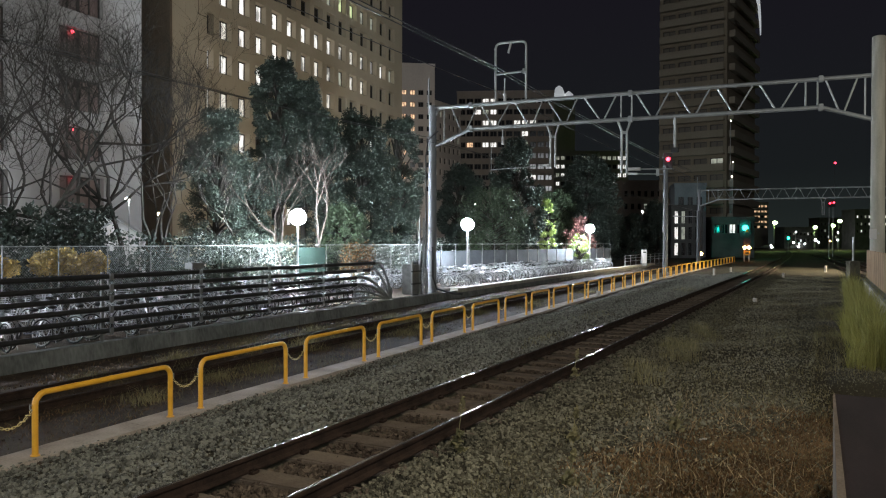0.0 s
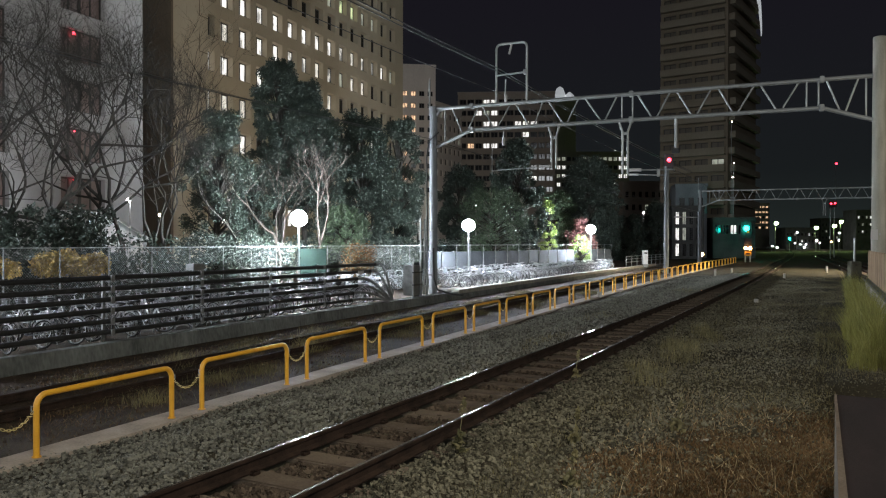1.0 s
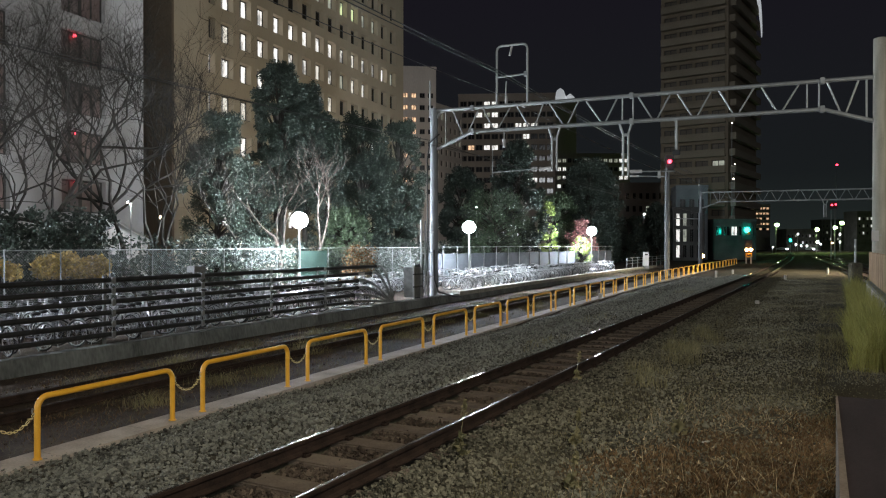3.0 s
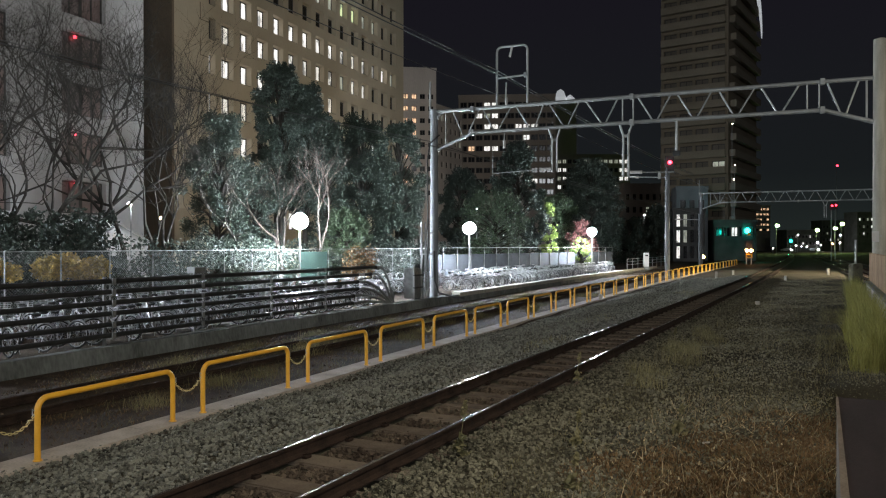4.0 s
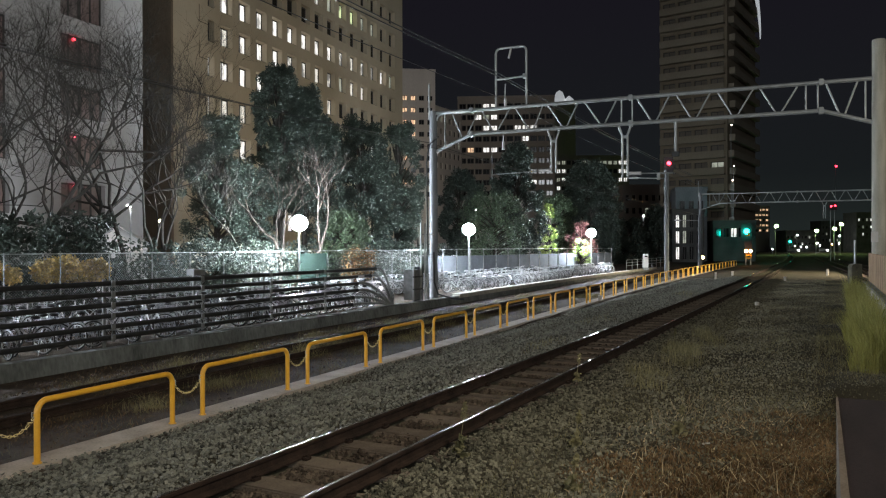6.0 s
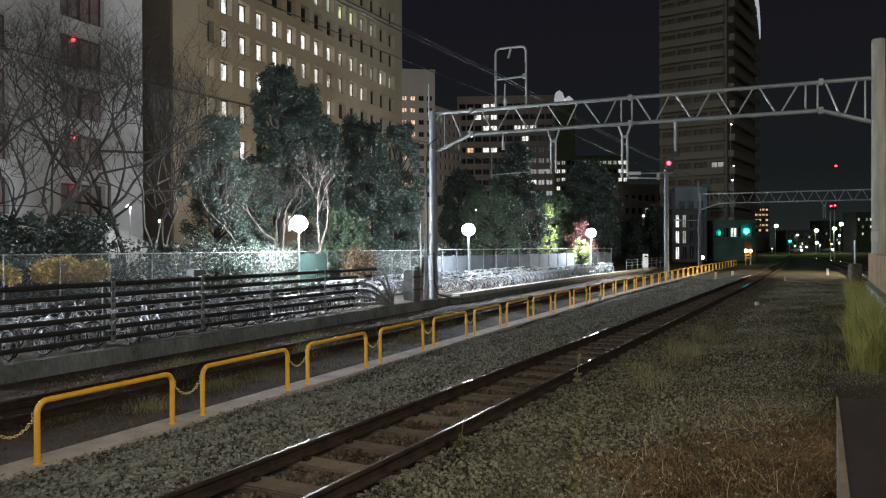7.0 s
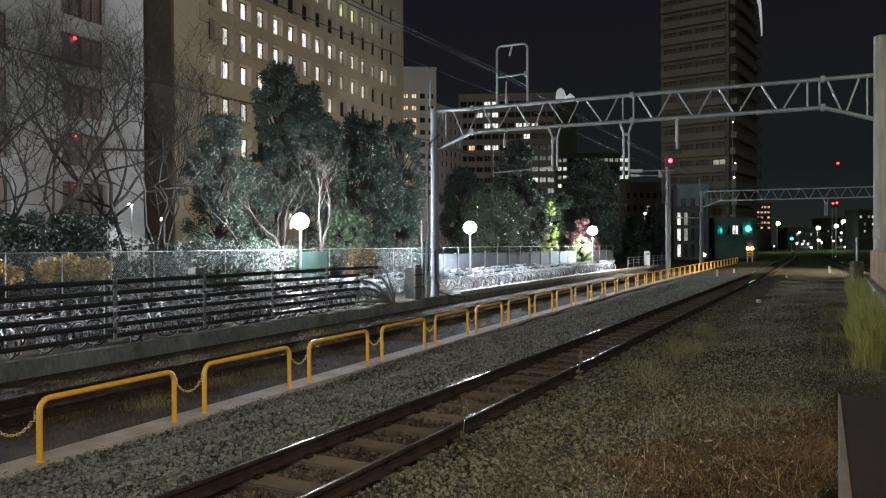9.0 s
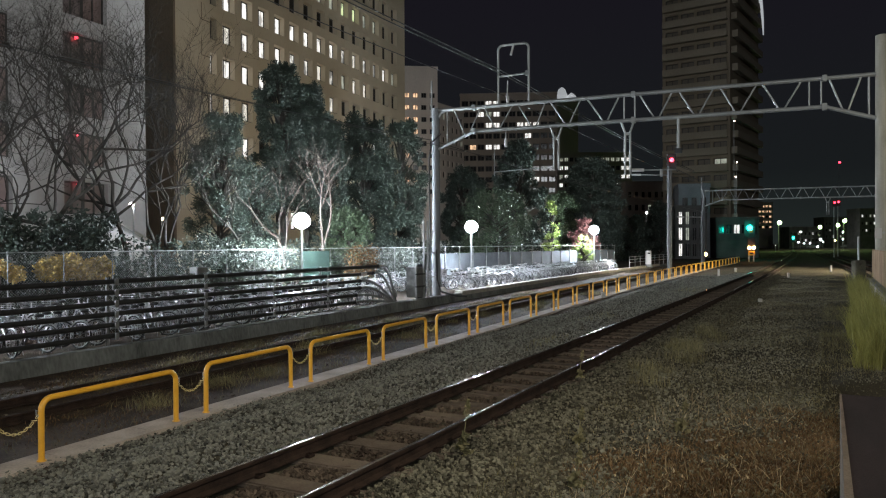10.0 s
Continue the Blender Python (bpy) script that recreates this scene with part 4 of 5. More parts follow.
def bicycle(basket=True):
    t = thing("bicycle", pose(0, 0, 0), "parked silver city bicycle with a wire basket" if basket else "parked dark city bicycle", "bicycle", "bicycles in the bicycle park")
    R = 0.32
    for y in (-0.52, 0.52):
        w = part("wheel", ring(R, 0.022), M_TYRE, t, m=pose(0, y, 0), smooth=True)
        part("rim", tube([(0, (R - 0.03) * math.cos(2 * math.pi * i / 16), R + 0.02 + (R - 0.03) * math.sin(2 * math.pi * i / 16)) for i in range(17)], 0.012, 3, caps=False), M_CHROME, w, "bright rim")
        bm = bmesh.new()
        for i in range(7):
            a = math.pi * i / 7
            c, s = math.cos(a) * (R - 0.03), math.sin(a) * (R - 0.03)
            tube([(0, -c, R + 0.02 - s), (0, c, R + 0.02 + s)], 0.003, 3, bm)
        part("spokes", bm, M_CHROME, w)
        part("mudguard", tube([(0, y + 0.35 * math.cos(a), R + 0.02 + 0.35 * math.sin(a)) for a in np.linspace(0.3, 2.7, 7)], 0.024, 4), M_CHROME, t, smooth=True)
    z = R + 0.02
    bm = tube([(0, 0.52, z), (0, 0.40, 0.60), (0, 0.34, 0.92)], 0.017, 6)
    tube([(0, 0.39, 0.62), (0, 0.0, 0.32), (0, -0.14, 0.45)], 0.02, 6, bm)
    tube([(0, 0.0, 0.30), (0, -0.20, 0.84)], 0.017, 6, bm)
    for s in (-0.05, 0.05):
        tube([(s, -0.52, z), (0, -0.02, 0.30)], 0.011, 5, bm)
        tube([(s, -0.52, z), (0, -0.17, 0.72)], 0.010, 5, bm)
    part("frame", bm, M_BIKE, t, smooth=True)
    part("handlebar", tube([(-0.27, 0.12, 0.99), (-0.22, 0.30, 1.0), (0, 0.36, 0.96), (0.22, 0.30, 1.0), (0.27, 0.12, 0.99)], 0.013, 6), M_CHROME, t, smooth=True)
    part("saddle", ball((0, -0.22, 0.87), 0.11, 10, squash=0.45), M_BLACK, t, smooth=True)
    part("rear_rack", box(-0.07, 0.07, -0.72, -0.30, 0.72, 0.735, 0.004), M_CHROME, t)
    part("stand", tube([(-0.13, -0.53, 0.0), (-0.06, -0.52, z), (0.06, -0.52, z), (0.13, -0.53, 0.0)], 0.009, 5), M_CHROME, t)
    if basket:
        bm = bmesh.new()
        for q in range(5):
            zz = 0.72 + 0.055 * q
            k = 0.13 + 0.012 * q
            tube([(-k, 0.42, zz), (k, 0.42, zz), (k, 0.68 + 0.01 * q, zz), (-k, 0.68 + 0.01 * q, zz), (-k, 0.42, zz)], 0.006, 4, bm)
        for xx, yy in ((-1, 0), (1, 0), (-1, 1), (1, 1), (0, 1), (0, 0)):
            tube([(xx * 0.13, 0.42 + 0.26 * yy, 0.72), (xx * 0.178, 0.42 + 0.30 * yy, 0.94)], 0.005, 4, bm)
        part("basket", bm, M_CHROME, t)
    else:
        part("lamp", ball((0, 0.48, 0.78), 0.04, 8), M_CHROME, t, smooth=True)
    return t


kinds = [bicycle(True), bicycle(False)]
rng_b = random.Random(5)
first_done = [False, False]
for p0, a0, a1, gap in ((16.2, -6.0, 29.5, 0.40), (19.0, -4.0, 40.0, 0.55), (16.4, 38.0, 73.0, 0.62), (18.6, 40.0, 58.0, 0.8)):
    a = a0
    while a < a1:
        kd = 0 if rng_b.random() < 0.65 else 1
        m = line_pose(p0 + rng_b.uniform(-0.25, 0.25), a, -0.352) @ pose(0, 0, 0, 0, rng_b.uniform(-7, 7), rng_b.choice((90, 90, -90)) + rng_b.gauss(0, 22))
        if not first_done[kd]:
            kinds[kd].matrix_basis, first_done[kd] = m, True
        else:
            copy_thing(kinds[kd], m)
        a += gap * rng_b.uniform(0.7, 1.35)


# ---- lineside equipment on the wall ----
def cabinet():
    t = thing("lineside_cabinet", line_pose(P_WALL + 0.40, 30.3, Z_WALL - 0.02), "grey steel equipment frame with cabinet beside the wall", "cabinet")
    part("body", box(-0.25, 0.25, -0.45, 0.25, 0.10, 1.45, 0.02), M_BRACKET, t)
    for y in (-0.48, 0.28):
        part("upright", box(0.22, 0.30, y - 0.04, y + 0.04, 0, 1.62, 0.005), M_GALV, t)
    for z in (0.55, 1.10):
        part("crossbar", box(0.26, 0.33, -0.56, 0.36, z, z + 0.07, 0.008), M_PIPE, t)
    part("side_panel", box(-0.2, -0.14, 0.4, 1.3, 0.0, 1.55, 0.01), M_SHEET, t)
    part("sign_plate", box(-0.13, -0.115, 0.8, 1.1, 0.95, 1.15), M_GALV, t)
    part("sign_bar", box(-0.113, -0.108, 0.84, 1.06, 1.06, 1.10), M_BLACK, t)
    return t


cabinet()


def mast_cables():
    t = thing("cable_risers", pose(*(-0.72, 35.30, 2.13)[:2], Z_WALL), "pale conduit pipes rising beside the gantry mast", "cable conduit")
    for k, (dx, h) in enumerate(((-0.30, 3.6), (-0.12, 3.55), (0.0, 3.7))):
        part("riser", tube([(dx, 0.0, 0), (dx, 0.0, h)], 0.045, 8), M_GALV, t, smooth=True)
    for z in (0.9, 2.0, 3.0):
        part("clamp", box(-0.38, 0.30, -0.06, 0.06, z, z + 0.06, 0.01), M_GALV, t)
    part("black_cable", tube([(0.55, -0.25, 7.6), (0.10, -0.25, 7.2), (-0.02, -0.25, 6.4), (0.0, -0.25, 3.6), (-0.02, -0.25, 1.2)], 0.035, 8), M_BLACK, t, "thick black cable", smooth=True)
    part("ground_cable", tube([(0.30, -0.25, 2.2), (0.32, -0.3, 0.8), (0.5, -0.35, 0.25), (1.2, -0.5, 0.05), (1.7, -0.5, 0.02)], 0.045, 8), M_BLACK, t, "thick black cable", smooth=True)
    return t


mast_cables()


def trough():
    """Concrete cable trough on the wall beyond the mast."""
    t = thing("cable_trough", pose(0, 0, 0), "long weathered concrete cable trough with lids", "cable trough")
    a = 34.5
    while a < 88:
        v = [line(P_WALL + o, s, z) for s in (a + 0.01, a + 1.49) for o, z in ((-0.05, Z_WALL - 0.1), (-0.05, Z_WALL + 0.10), (0.38, Z_WALL + 0.11), (0.38, Z_WALL - 0.1))]
        link("trough_block", v, [(0, 4, 5, 1), (1, 5, 6, 2), (2, 6, 7, 3), (0, 1, 2, 3), (7, 6, 5, 4)], M_POLE, t)
        a += 1.5
    return t


trough()


# ---- platform end, right-hand wall, fence ----
M_PLATFORM = mat("platform_asphalt", (0.026, 0.019, 0.019), 0.95, dark=(0.012, 0.009, 0.009), scale=1.0, fine=80, bump=0.3, streak=(3, 0.6, 1), spec=0.08)
M_RUSTWOOD = mat("weathered_slats", (0.30, 0.20, 0.12), 0.85, dark=(0.16, 0.10, 0.06), scale=2, fine=40, per=0.3)


def platform():
    t = thing("platform", TRACK, "dark platform end slab with a concrete edge", "platform", kind="structure")
    part("slab", box(0.068, 4.0, -14.0, 7.72, -0.45, 0.755), M_PLATFORM, t)
    part("edge", box(0.058, 0.067, -14.0, 7.73, -0.45, 0.74), M_SLEEPER, t, "grey concrete platform edge")
    link("worn_edge", [(0.056, 2.0, 0.757), (0.125, 2.0, 0.757), (0.072, 7.72, 0.757), (0.056, 7.72, 0.757), (0.056, 2.0, 0.70), (0.056, 7.72, 0.70)], [(0, 1, 2, 3), (4, 0, 3, 5)], M_SLEEPER, t, "worn pale edge of the platform")
    return t


platform()


def side_wall():
    t = thing("wall_side", pose(15.62, 27.32, 0, 0, 0, -TURN_T), "old concrete retaining wall with a slatted fence on top", "wall", kind="structure")
    part("wall_body", box(-0.12, 0.25, -22.0, 2.2, -0.6, 0.68, 0.02), M_CONC, t)
    part("coping", box(-0.17, 0.30, -22.0, 2.2, 0.68, 0.76, 0.02), M_CONC_DARK, t)
    for k in range(60):
        y = 2.05 - 0.2 * k
        part("slat", box(-0.03, 0.0, y - 0.075, y + 0.075, 0.80, 1.86 + 0.012 * math.sin(k * 2.3), 0.004), M_RUSTWOOD, t)
    for z in (0.95, 1.65):
        part("rail", box(0.002, 0.05, -10.0, 2.2, z, z + 0.07), M_RUSTWOOD, t)
    return t


side_wall()


def stump(where, h, r, name, label):
    x, y, z = where
    t = thing(name, pose(x, y, -0.3), label, "marker post", "marker posts by the track")
    part("shaft", tube([(0, 0, 0), (0, 0, h), (0, 0, h + r * 0.3)], r, 8), M_CONC, t)
    return t


for x, y, h in ((20.34, 56, 0.5), (23.14, 60, 0.45), (7.11, 34, 0.22), (31.75, 62, 0.55), (12.75, 30.5, 0.16), (23.69, 52, 0.35)):
    stump((x, y, 0), h, 0.09, "marker_post", "short white marker post in the gravel")


def post_box():
    t = thing("concrete_block", pose(21.95, 40, -0.3), "square concrete base with a slim pole in the grass", "block")
    part("base", box(-0.27, 0.27, -0.25, 0.25, 0, 1.5, 0.05), M_STONE_MOSS, t)
    part("pole", tube([(0, 0, 1.45), (0, 0, 2.75)], 0.05, 8), M_GALV, t, smooth=True)
    return t


post_box()


# ---- signals and lights down the line ----
def signal(where, lens, r, label, hood=True, ground=-0.3, group="signals", arm=None):
    x, y, z = where
    t = thing("railway_signal", pose(x, y, ground), label, "signal", group)
    h = z - ground
    part("post", tube([(0, 0.25, 0), (0, 0.25, h + r * 3)], 0.07, 8), M_GALV, t, smooth=True)
    part("backboard", box(-r * 2.1, r * 2.1, 0.05, 0.18, h - r * 4, h + r * 3, 0.02), M_BLACK, t)
    ob = part("lens", ball((0, 0, h), r, 14), lens, t, "glowing signal lens", smooth=True)
    if hood:
        part("hood", tube([(0, 0.05, h + r * 1.2), (0, -0.25, h + r * 1.3)], r * 1.1, 8), M_BLACK, t)
    return t


signal((47.74, 118.00, 4.53), M_GREEN, 0.42, "tall railway signal showing green", hood=False)
signal((110.98, 240.00, 3.75), M_GREEN, 0.34, "distant railway signal showing green", hood=False)
signal((18.09, 60.00, 8.81), M_RED, 0.17, "railway signal on the mast showing red", hood=False)
signal((62.08, 120.00, 8.54), M_RED, 0.16, "signal showing two red lights", hood=False)
signal((63.23, 121.00, 8.68), M_RED, 0.16, "signal showing two red lights", hood=False)


def dwarf():
    x, y, z = (40.68, 100.00, 1.53)
    t = thing("dwarf_signal", pose(x, y, -0.35), "low lineside signal with orange lamps and a yellow plate", "signal")
    h = z + 0.35
    for s in (-0.35, 0.3):
        part("leg", tube([(s, 0, 0), (s, 0, 1.0)], 0.09, 8), M_CONC, t)
    part("plate", box(-0.45, 0.45, -0.05, 0.05, 0.85, 1.45, 0.02), M_YELLOW, t, "yellow number plate")
    part("plate_bar", box(-0.25, 0.25, -0.056, -0.051, 1.05, 1.25), M_BLACK, t)
    part("body", box(-0.5, 0.5, 0.0, 0.2, 1.5, 3.2, 0.05), M_BLACK, t)
    for s in (-0.32, 0.28):
        part("lens", ball((s, -0.08, h), 0.21, 12), M_ORANGE, t, "glowing orange lamp", smooth=True)
    part("triangle", tube([(0, 0, 3.9), (0, 0, 4.4)], 0.30, 3, taper=0.03), M_YELLOW, t)
    return t


dwarf()


def pole_lamp(where, glass, r, name, label, ground=-0.3, post=0.07):
    x, y, z = where
    t = thing(name, pose(x, y, ground), label, "lamp", "lamps in the distance")
    h = z - ground
    part("post", tube([(0, 0.12 + r, 0), (0, 0.12 + r, h + r)], post, 8), M_GALV, t, smooth=True)
    part("arm", tube([(0, 0.12 + r, h + r), (0, 0, h + r * 0.9)], post * 0.6, 6), M_GALV, t)
    part("lamp_glass", ball((0, 0, h), r, 12, squash=0.8), glass, t, "glowing lamp", smooth=True)
    return t


pole_lamp((33.13, 96.00, 0.76), M_ORANGE, 0.30, "marker_lamp", "low orange lamp beside the guard rails")
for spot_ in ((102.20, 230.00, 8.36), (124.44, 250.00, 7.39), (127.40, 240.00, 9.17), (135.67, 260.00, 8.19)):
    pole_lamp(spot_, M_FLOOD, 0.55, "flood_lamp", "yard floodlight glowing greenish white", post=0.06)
for w_, g_, r_ in (((3.11, 70.00, 5.66), M_LAMP_SMALL, 0.20), ((-12.78, 48.00, 6.03), M_LAMP_SMALL, 0.12), ((-16.5, 39.50, 4.36), M_LAMP_SMALL, 0.22), ((-15.54, 41.50, 3.66), M_LAMP_WARM, 0.24),
                   ((34.80, 130.00, 7.51), M_LAMP_SMALL, 0.3), ((26.84, 100.00, 0.85), M_LAMP_SMALL, 0.06), ((141.65, 300.00, 6.64), M_LAMP_SMALL, 0.5), ((96.60, 220.00, 1.47), M_LAMP_SMALL, 0.22),
                   ((129.61, 260.00, 3.30), M_LAMP_SMALL, 0.6), ((145.05, 280.00, 2.97), M_ORANGE, 0.5), ((158.57, 300.00, 6.42), M_LAMP_SMALL, 0.45), ((158.35, 300.00, 3.48), M_LAMP_SMALL, 0.4),
                   ((153.68, 280.00, 3.81), M_LAMP_SMALL, 0.3), ((150.68, 300.00, 2.58), M_LAMP_SMALL, 0.35), ((150.14, 320.00, 2.37), M_LAMP_SMALL, 0.4), ((157.31, 330.00, 1.88), M_LAMP_SMALL, 0.35), ((159.79, 330.00, 1.88), M_LAMP_SMALL, 0.4),
                   ((209.62, 400.00, 44.84), M_RED, 1.3), ((48.48, 126.00, 22.6), M_LAMP_PALE, 0.22), ((48.87, 126.00, 15.7), M_LAMP_PALE, 0.2), ((48.68, 126.00, 13.3), M_LAMP_PALE, 0.25)):
    pole_lamp(w_, g_, r_ * 0.5, "distant_lamp", "small glowing lamp in the distance", post=0.05)


def far_mast(x, d, top, r=0.2):
    t = thing("catenary_mast", pose(x, d, -0.4), "grey steel catenary mast beside the track", "mast", "masts along the line")
    part("shaft", tube([(0, 0, 0), (0, 0, top + 0.4)], r, 14, taper=r * 0.85), M_MAST, t, smooth=True)
    part("bracket", tube([(0, 0, top - 0.3), (-3.0, 0, top - 0.25)], 0.05, 8), M_GALV, t, smooth=True)
    part("insulator", tube([(-2.2, 0, top - 0.26), (-2.9, 0, top - 0.25)], 0.09, 8), M_WHITEWALL, t, smooth=True)
    return t


far_mast(17.82, 60, 8.3, 0.14)
far_mast(30.86, 90.5, 6.0, 0.16)


# ---- overhead wires ----
def wire(name, pts, r, label):
    ob = part(name, tube(pts, r, 5), M_WIRE, None, label)
    return tagged(ob, label, "wire", "overhead wires")


def wire_to(end, heading, back, ahead, sag, r=0.012, rise=0.0):
    e = Vector(end)
    d = Vector((math.sin(radians(heading)), math.cos(radians(heading)), 0))
    pts = []
    for k in range(13):
        u = -back * (1 - k / 12)
        q = k / 12
        pts.append(e + d * u + Vector((0, 0, -sag * 4 * q * (1 - q) + rise * (1 - q))))
    wire("overhead_wire", pts, r, "thin dark overhead wire along the railway")
    if ahead:
        pts = [e + d * (ahead * k / 12) + Vector((0, 0, -sag * 4 * (k / 12) * (1 - k / 12))) for k in range(13)]
        wire("overhead_wire", pts, r, "thin dark overhead wire along the railway")


wire_to((2.49, 34.4, 10.15), 27.2, 40, 55, 0.25, 0.022)
wire_to((2.60, 34.4, 9.95), 27.2, 40, 55, 0.25, 0.022)
wire_to((2.49, 34.4, 9.05), 27.2, 40, 55, 0.3, 0.016)
wire_to((-0.6, 35.7, 7.1), 26.5, 40, 55, 0.4, 0.018)
wire_to((1.6, 34.8, 6.3), 26.5, 40, 55, 0.2, 0.010)
wire_to((5.0, 33.4, 5.2), 27.2, 0.5, 55, 0.1, 0.010)
wire_to((9.7, 31.3, 5.2), 27.2, 0.5, 55, 0.1, 0.010)

make_track(pose(39.08, 72.6, 0, 0, 0, -24.4), -0.56, 0.57, -30.0, 84.0, 0.2, -5.0, "neighbouring track curving in from the side")
make_track(pose(44.87, 80, 0, 0, 0, -24.4), -0.56, 0.57, -30.0, 84.0, 0.2, -5.0, "second neighbouring track under the far gantry")


def relay_box():
    t = thing("relay_box", pose(*(21.59, 80.00, 2.13)[:2], -0.35), "small white relay box at the end of the fence", "cabinet")
    part("body", box(-0.27, 0.27, -0.2, 0.2, 0.3, 1.75, 0.03), M_WHITEWALL, t)
    part("door", box(-0.23, 0.23, -0.225, -0.203, 0.36, 1.68, 0.01), M_WHITEWALL, t)
    part("plinth", box(-0.3, 0.3, -0.23, 0.23, 0, 0.3, 0.02), M_CONC_DARK, t)
    part("vent", box(-0.15, 0.15, -0.232, -0.226, 1.4, 1.55), M_BLACK, t)
    return t


relay_box()


def railing():
    """A low tube railing along the wall beyond the bicycle park."""
    t = thing("tube_railing", pose(0, 0, 0), "low grey tube railing along the wall", "railing")
    for k in range(9):
        b = line(P_WALL + 0.5, 76 + 2.5 * k, -0.3)
        part("railing_post", tube([b, b + Vector((0, 0, 1.15))], 0.03, 6), M_GALV, t)
    for z in (0.25, 0.55, 0.83):
        part("railing_bar", tube([line(P_WALL + 0.5, 76 + 2.5 * k, z) for k in range(9)], 0.025, 6), M_GALV, t)
    return t


railing()


# ---- trees, hedges and grass ----
M_BARK = mat("bark", (0.058, 0.048, 0.041), 0.9, dark=(0.022, 0.023, 0.019), scale=6, fine=40, bump=0.4, streak=(1, 1, 0.3))
# paler copy of the bark, with lamplight put into its colour
M_BARK_LAMPLIT = mat("lamplit_bark", (0.15, 0.122, 0.105), 0.9, dark=(0.05, 0.04, 0.034), scale=6, fine=40, bump=0.4, streak=(1, 1, 0.3))
M_LEAF = mat("evergreen_leaf", (0.066, 0.095, 0.050), 0.5, dark=(0.022, 0.036, 0.018), scale=1.2, fine=6, amount=0.9, per=0.3)
M_LEAF_DEEP = mat("deep_evergreen_leaf", (0.045, 0.060, 0.045), 0.6, dark=(0.018, 0.027, 0.019), scale=1.2, fine=6, amount=0.9, per=0.3)
M_LEAF_YELLOW = mat("yellow_hedge_leaf", (0.70, 0.47, 0.11), 0.5, dark=(0.22, 0.15, 0.04), scale=1.5, fine=8, amount=0.9, per=0.35)
M_LEAF_RED = mat("red_maple_leaf", (0.15, 0.06, 0.055), 0.6, dark=(0.06, 0.035, 0.03), scale=1.5, fine=8, per=0.3)
M_LEAF_LIME = mat("lime_leaf", (0.20, 0.26, 0.06), 0.6, dark=(0.08, 0.11, 0.03), scale=1.5, fine=8, per=0.3)
M_GRASS = mat("dry_grass", (0.25, 0.215, 0.115), 0.8, dark=(0.06, 0.058, 0.028), scale=0.9, fine=5, amount=0.9, per=0.3)
M_GRASS_TALL = mat("tall_grass", (0.34, 0.32, 0.10), 0.8, dark=(0.08, 0.085, 0.025), scale=0.9, fine=5, amount=0.9, per=0.3)
M_GRASS_BROWN = mat("dead_leaves", (0.205, 0.128, 0.064), 0.85, dark=(0.06, 0.036, 0.018), scale=1.4, fine=9, amount=0.9, per=0.35)


def leaf_cloud(name, centres, radii, n, size, material, parent, seed, label="", squash=1.0, shell_p=0.45):
    """Small bent leaves in many clumps: one crown with gaps and an uneven outline."""
    rng = np.random.default_rng(seed)
    centres, radii = np.asarray(centres, float), np.asarray(radii, float)
    w = radii ** 2
    who = rng.choice(len(centres), n, p=w / w.sum())
    d = rng.normal(size=(n, 3))
    d /= np.linalg.norm(d, axis=1, keepdims=True)
    r = radii[who] * rng.uniform(0, 1, n) ** shell_p * rng.uniform(0.8, 1.12, n)
    c = centres[who] + d * r[:, None] * np.array([1, 1, squash])
    a = rng.normal(size=(n, 3))
    a /= np.linalg.norm(a, axis=1, keepdims=True)
    b = np.cross(a, rng.normal(size=(n, 3)))
    b /= np.linalg.norm(b, axis=1, keepdims=True)
    s = size * rng.uniform(0.6, 1.4, (n, 1))
    nrm = np.cross(a, b)
    v = np.stack([c - a * s, c - b * s * 0.5 + nrm * s * 0.12, c + a * s, c + b * s * 0.5 + nrm * s * 0.12], 1).reshape(-1, 3)
    i = np.arange(n)[:, None] * 4
    f = np.concatenate([i + np.array([0, 1, 2]), i + np.array([0, 2, 3])])
    return tagged(link(name, v.tolist(), f.tolist(), material, parent, label), kind="stuff" if parent is None else "")


def limbs(rng, base, way, length, radius, depth, out, tips, spread=0.6, up=0.12, kids=(2, 3), bend=0.15):
    """Grows one limb and its branches; out collects (points, r0, r1)."""
    pts, p, d = [Vector(base)], Vector(base), Vector(way).normalized()
    n = 4 if depth > 1 else 3 if depth else 2
    for k in range(n):
        d = (d + Vector((rng.gauss(0, bend), rng.gauss(0, bend), rng.gauss(0, bend) + up * 0.3))).normalized()
        p = p + d * (length / n)
        pts.append(p.copy())
    out.append((pts, radius, radius * 0.55, depth))
    if depth == 0:
        tips.append(p)
        return
    for k in range(rng.randint(*kids) + (depth <= 2)):
        q = pts[-1] if k == 0 else pts[rng.randint(max(1, n - 2), n)]
        side = Vector((rng.gauss(0, 1), rng.gauss(0, 1), rng.gauss(0.15, 0.6))).normalized()
        limbs(rng, q, d * (1 - spread) + side * spread + Vector((0, 0, up)), length * rng.uniform(0.6, 0.85), radius * rng.uniform(0.54, 0.68), depth - 1, out, tips, spread, up, kids, bend)
    if depth == 1:
        tips.append(p)


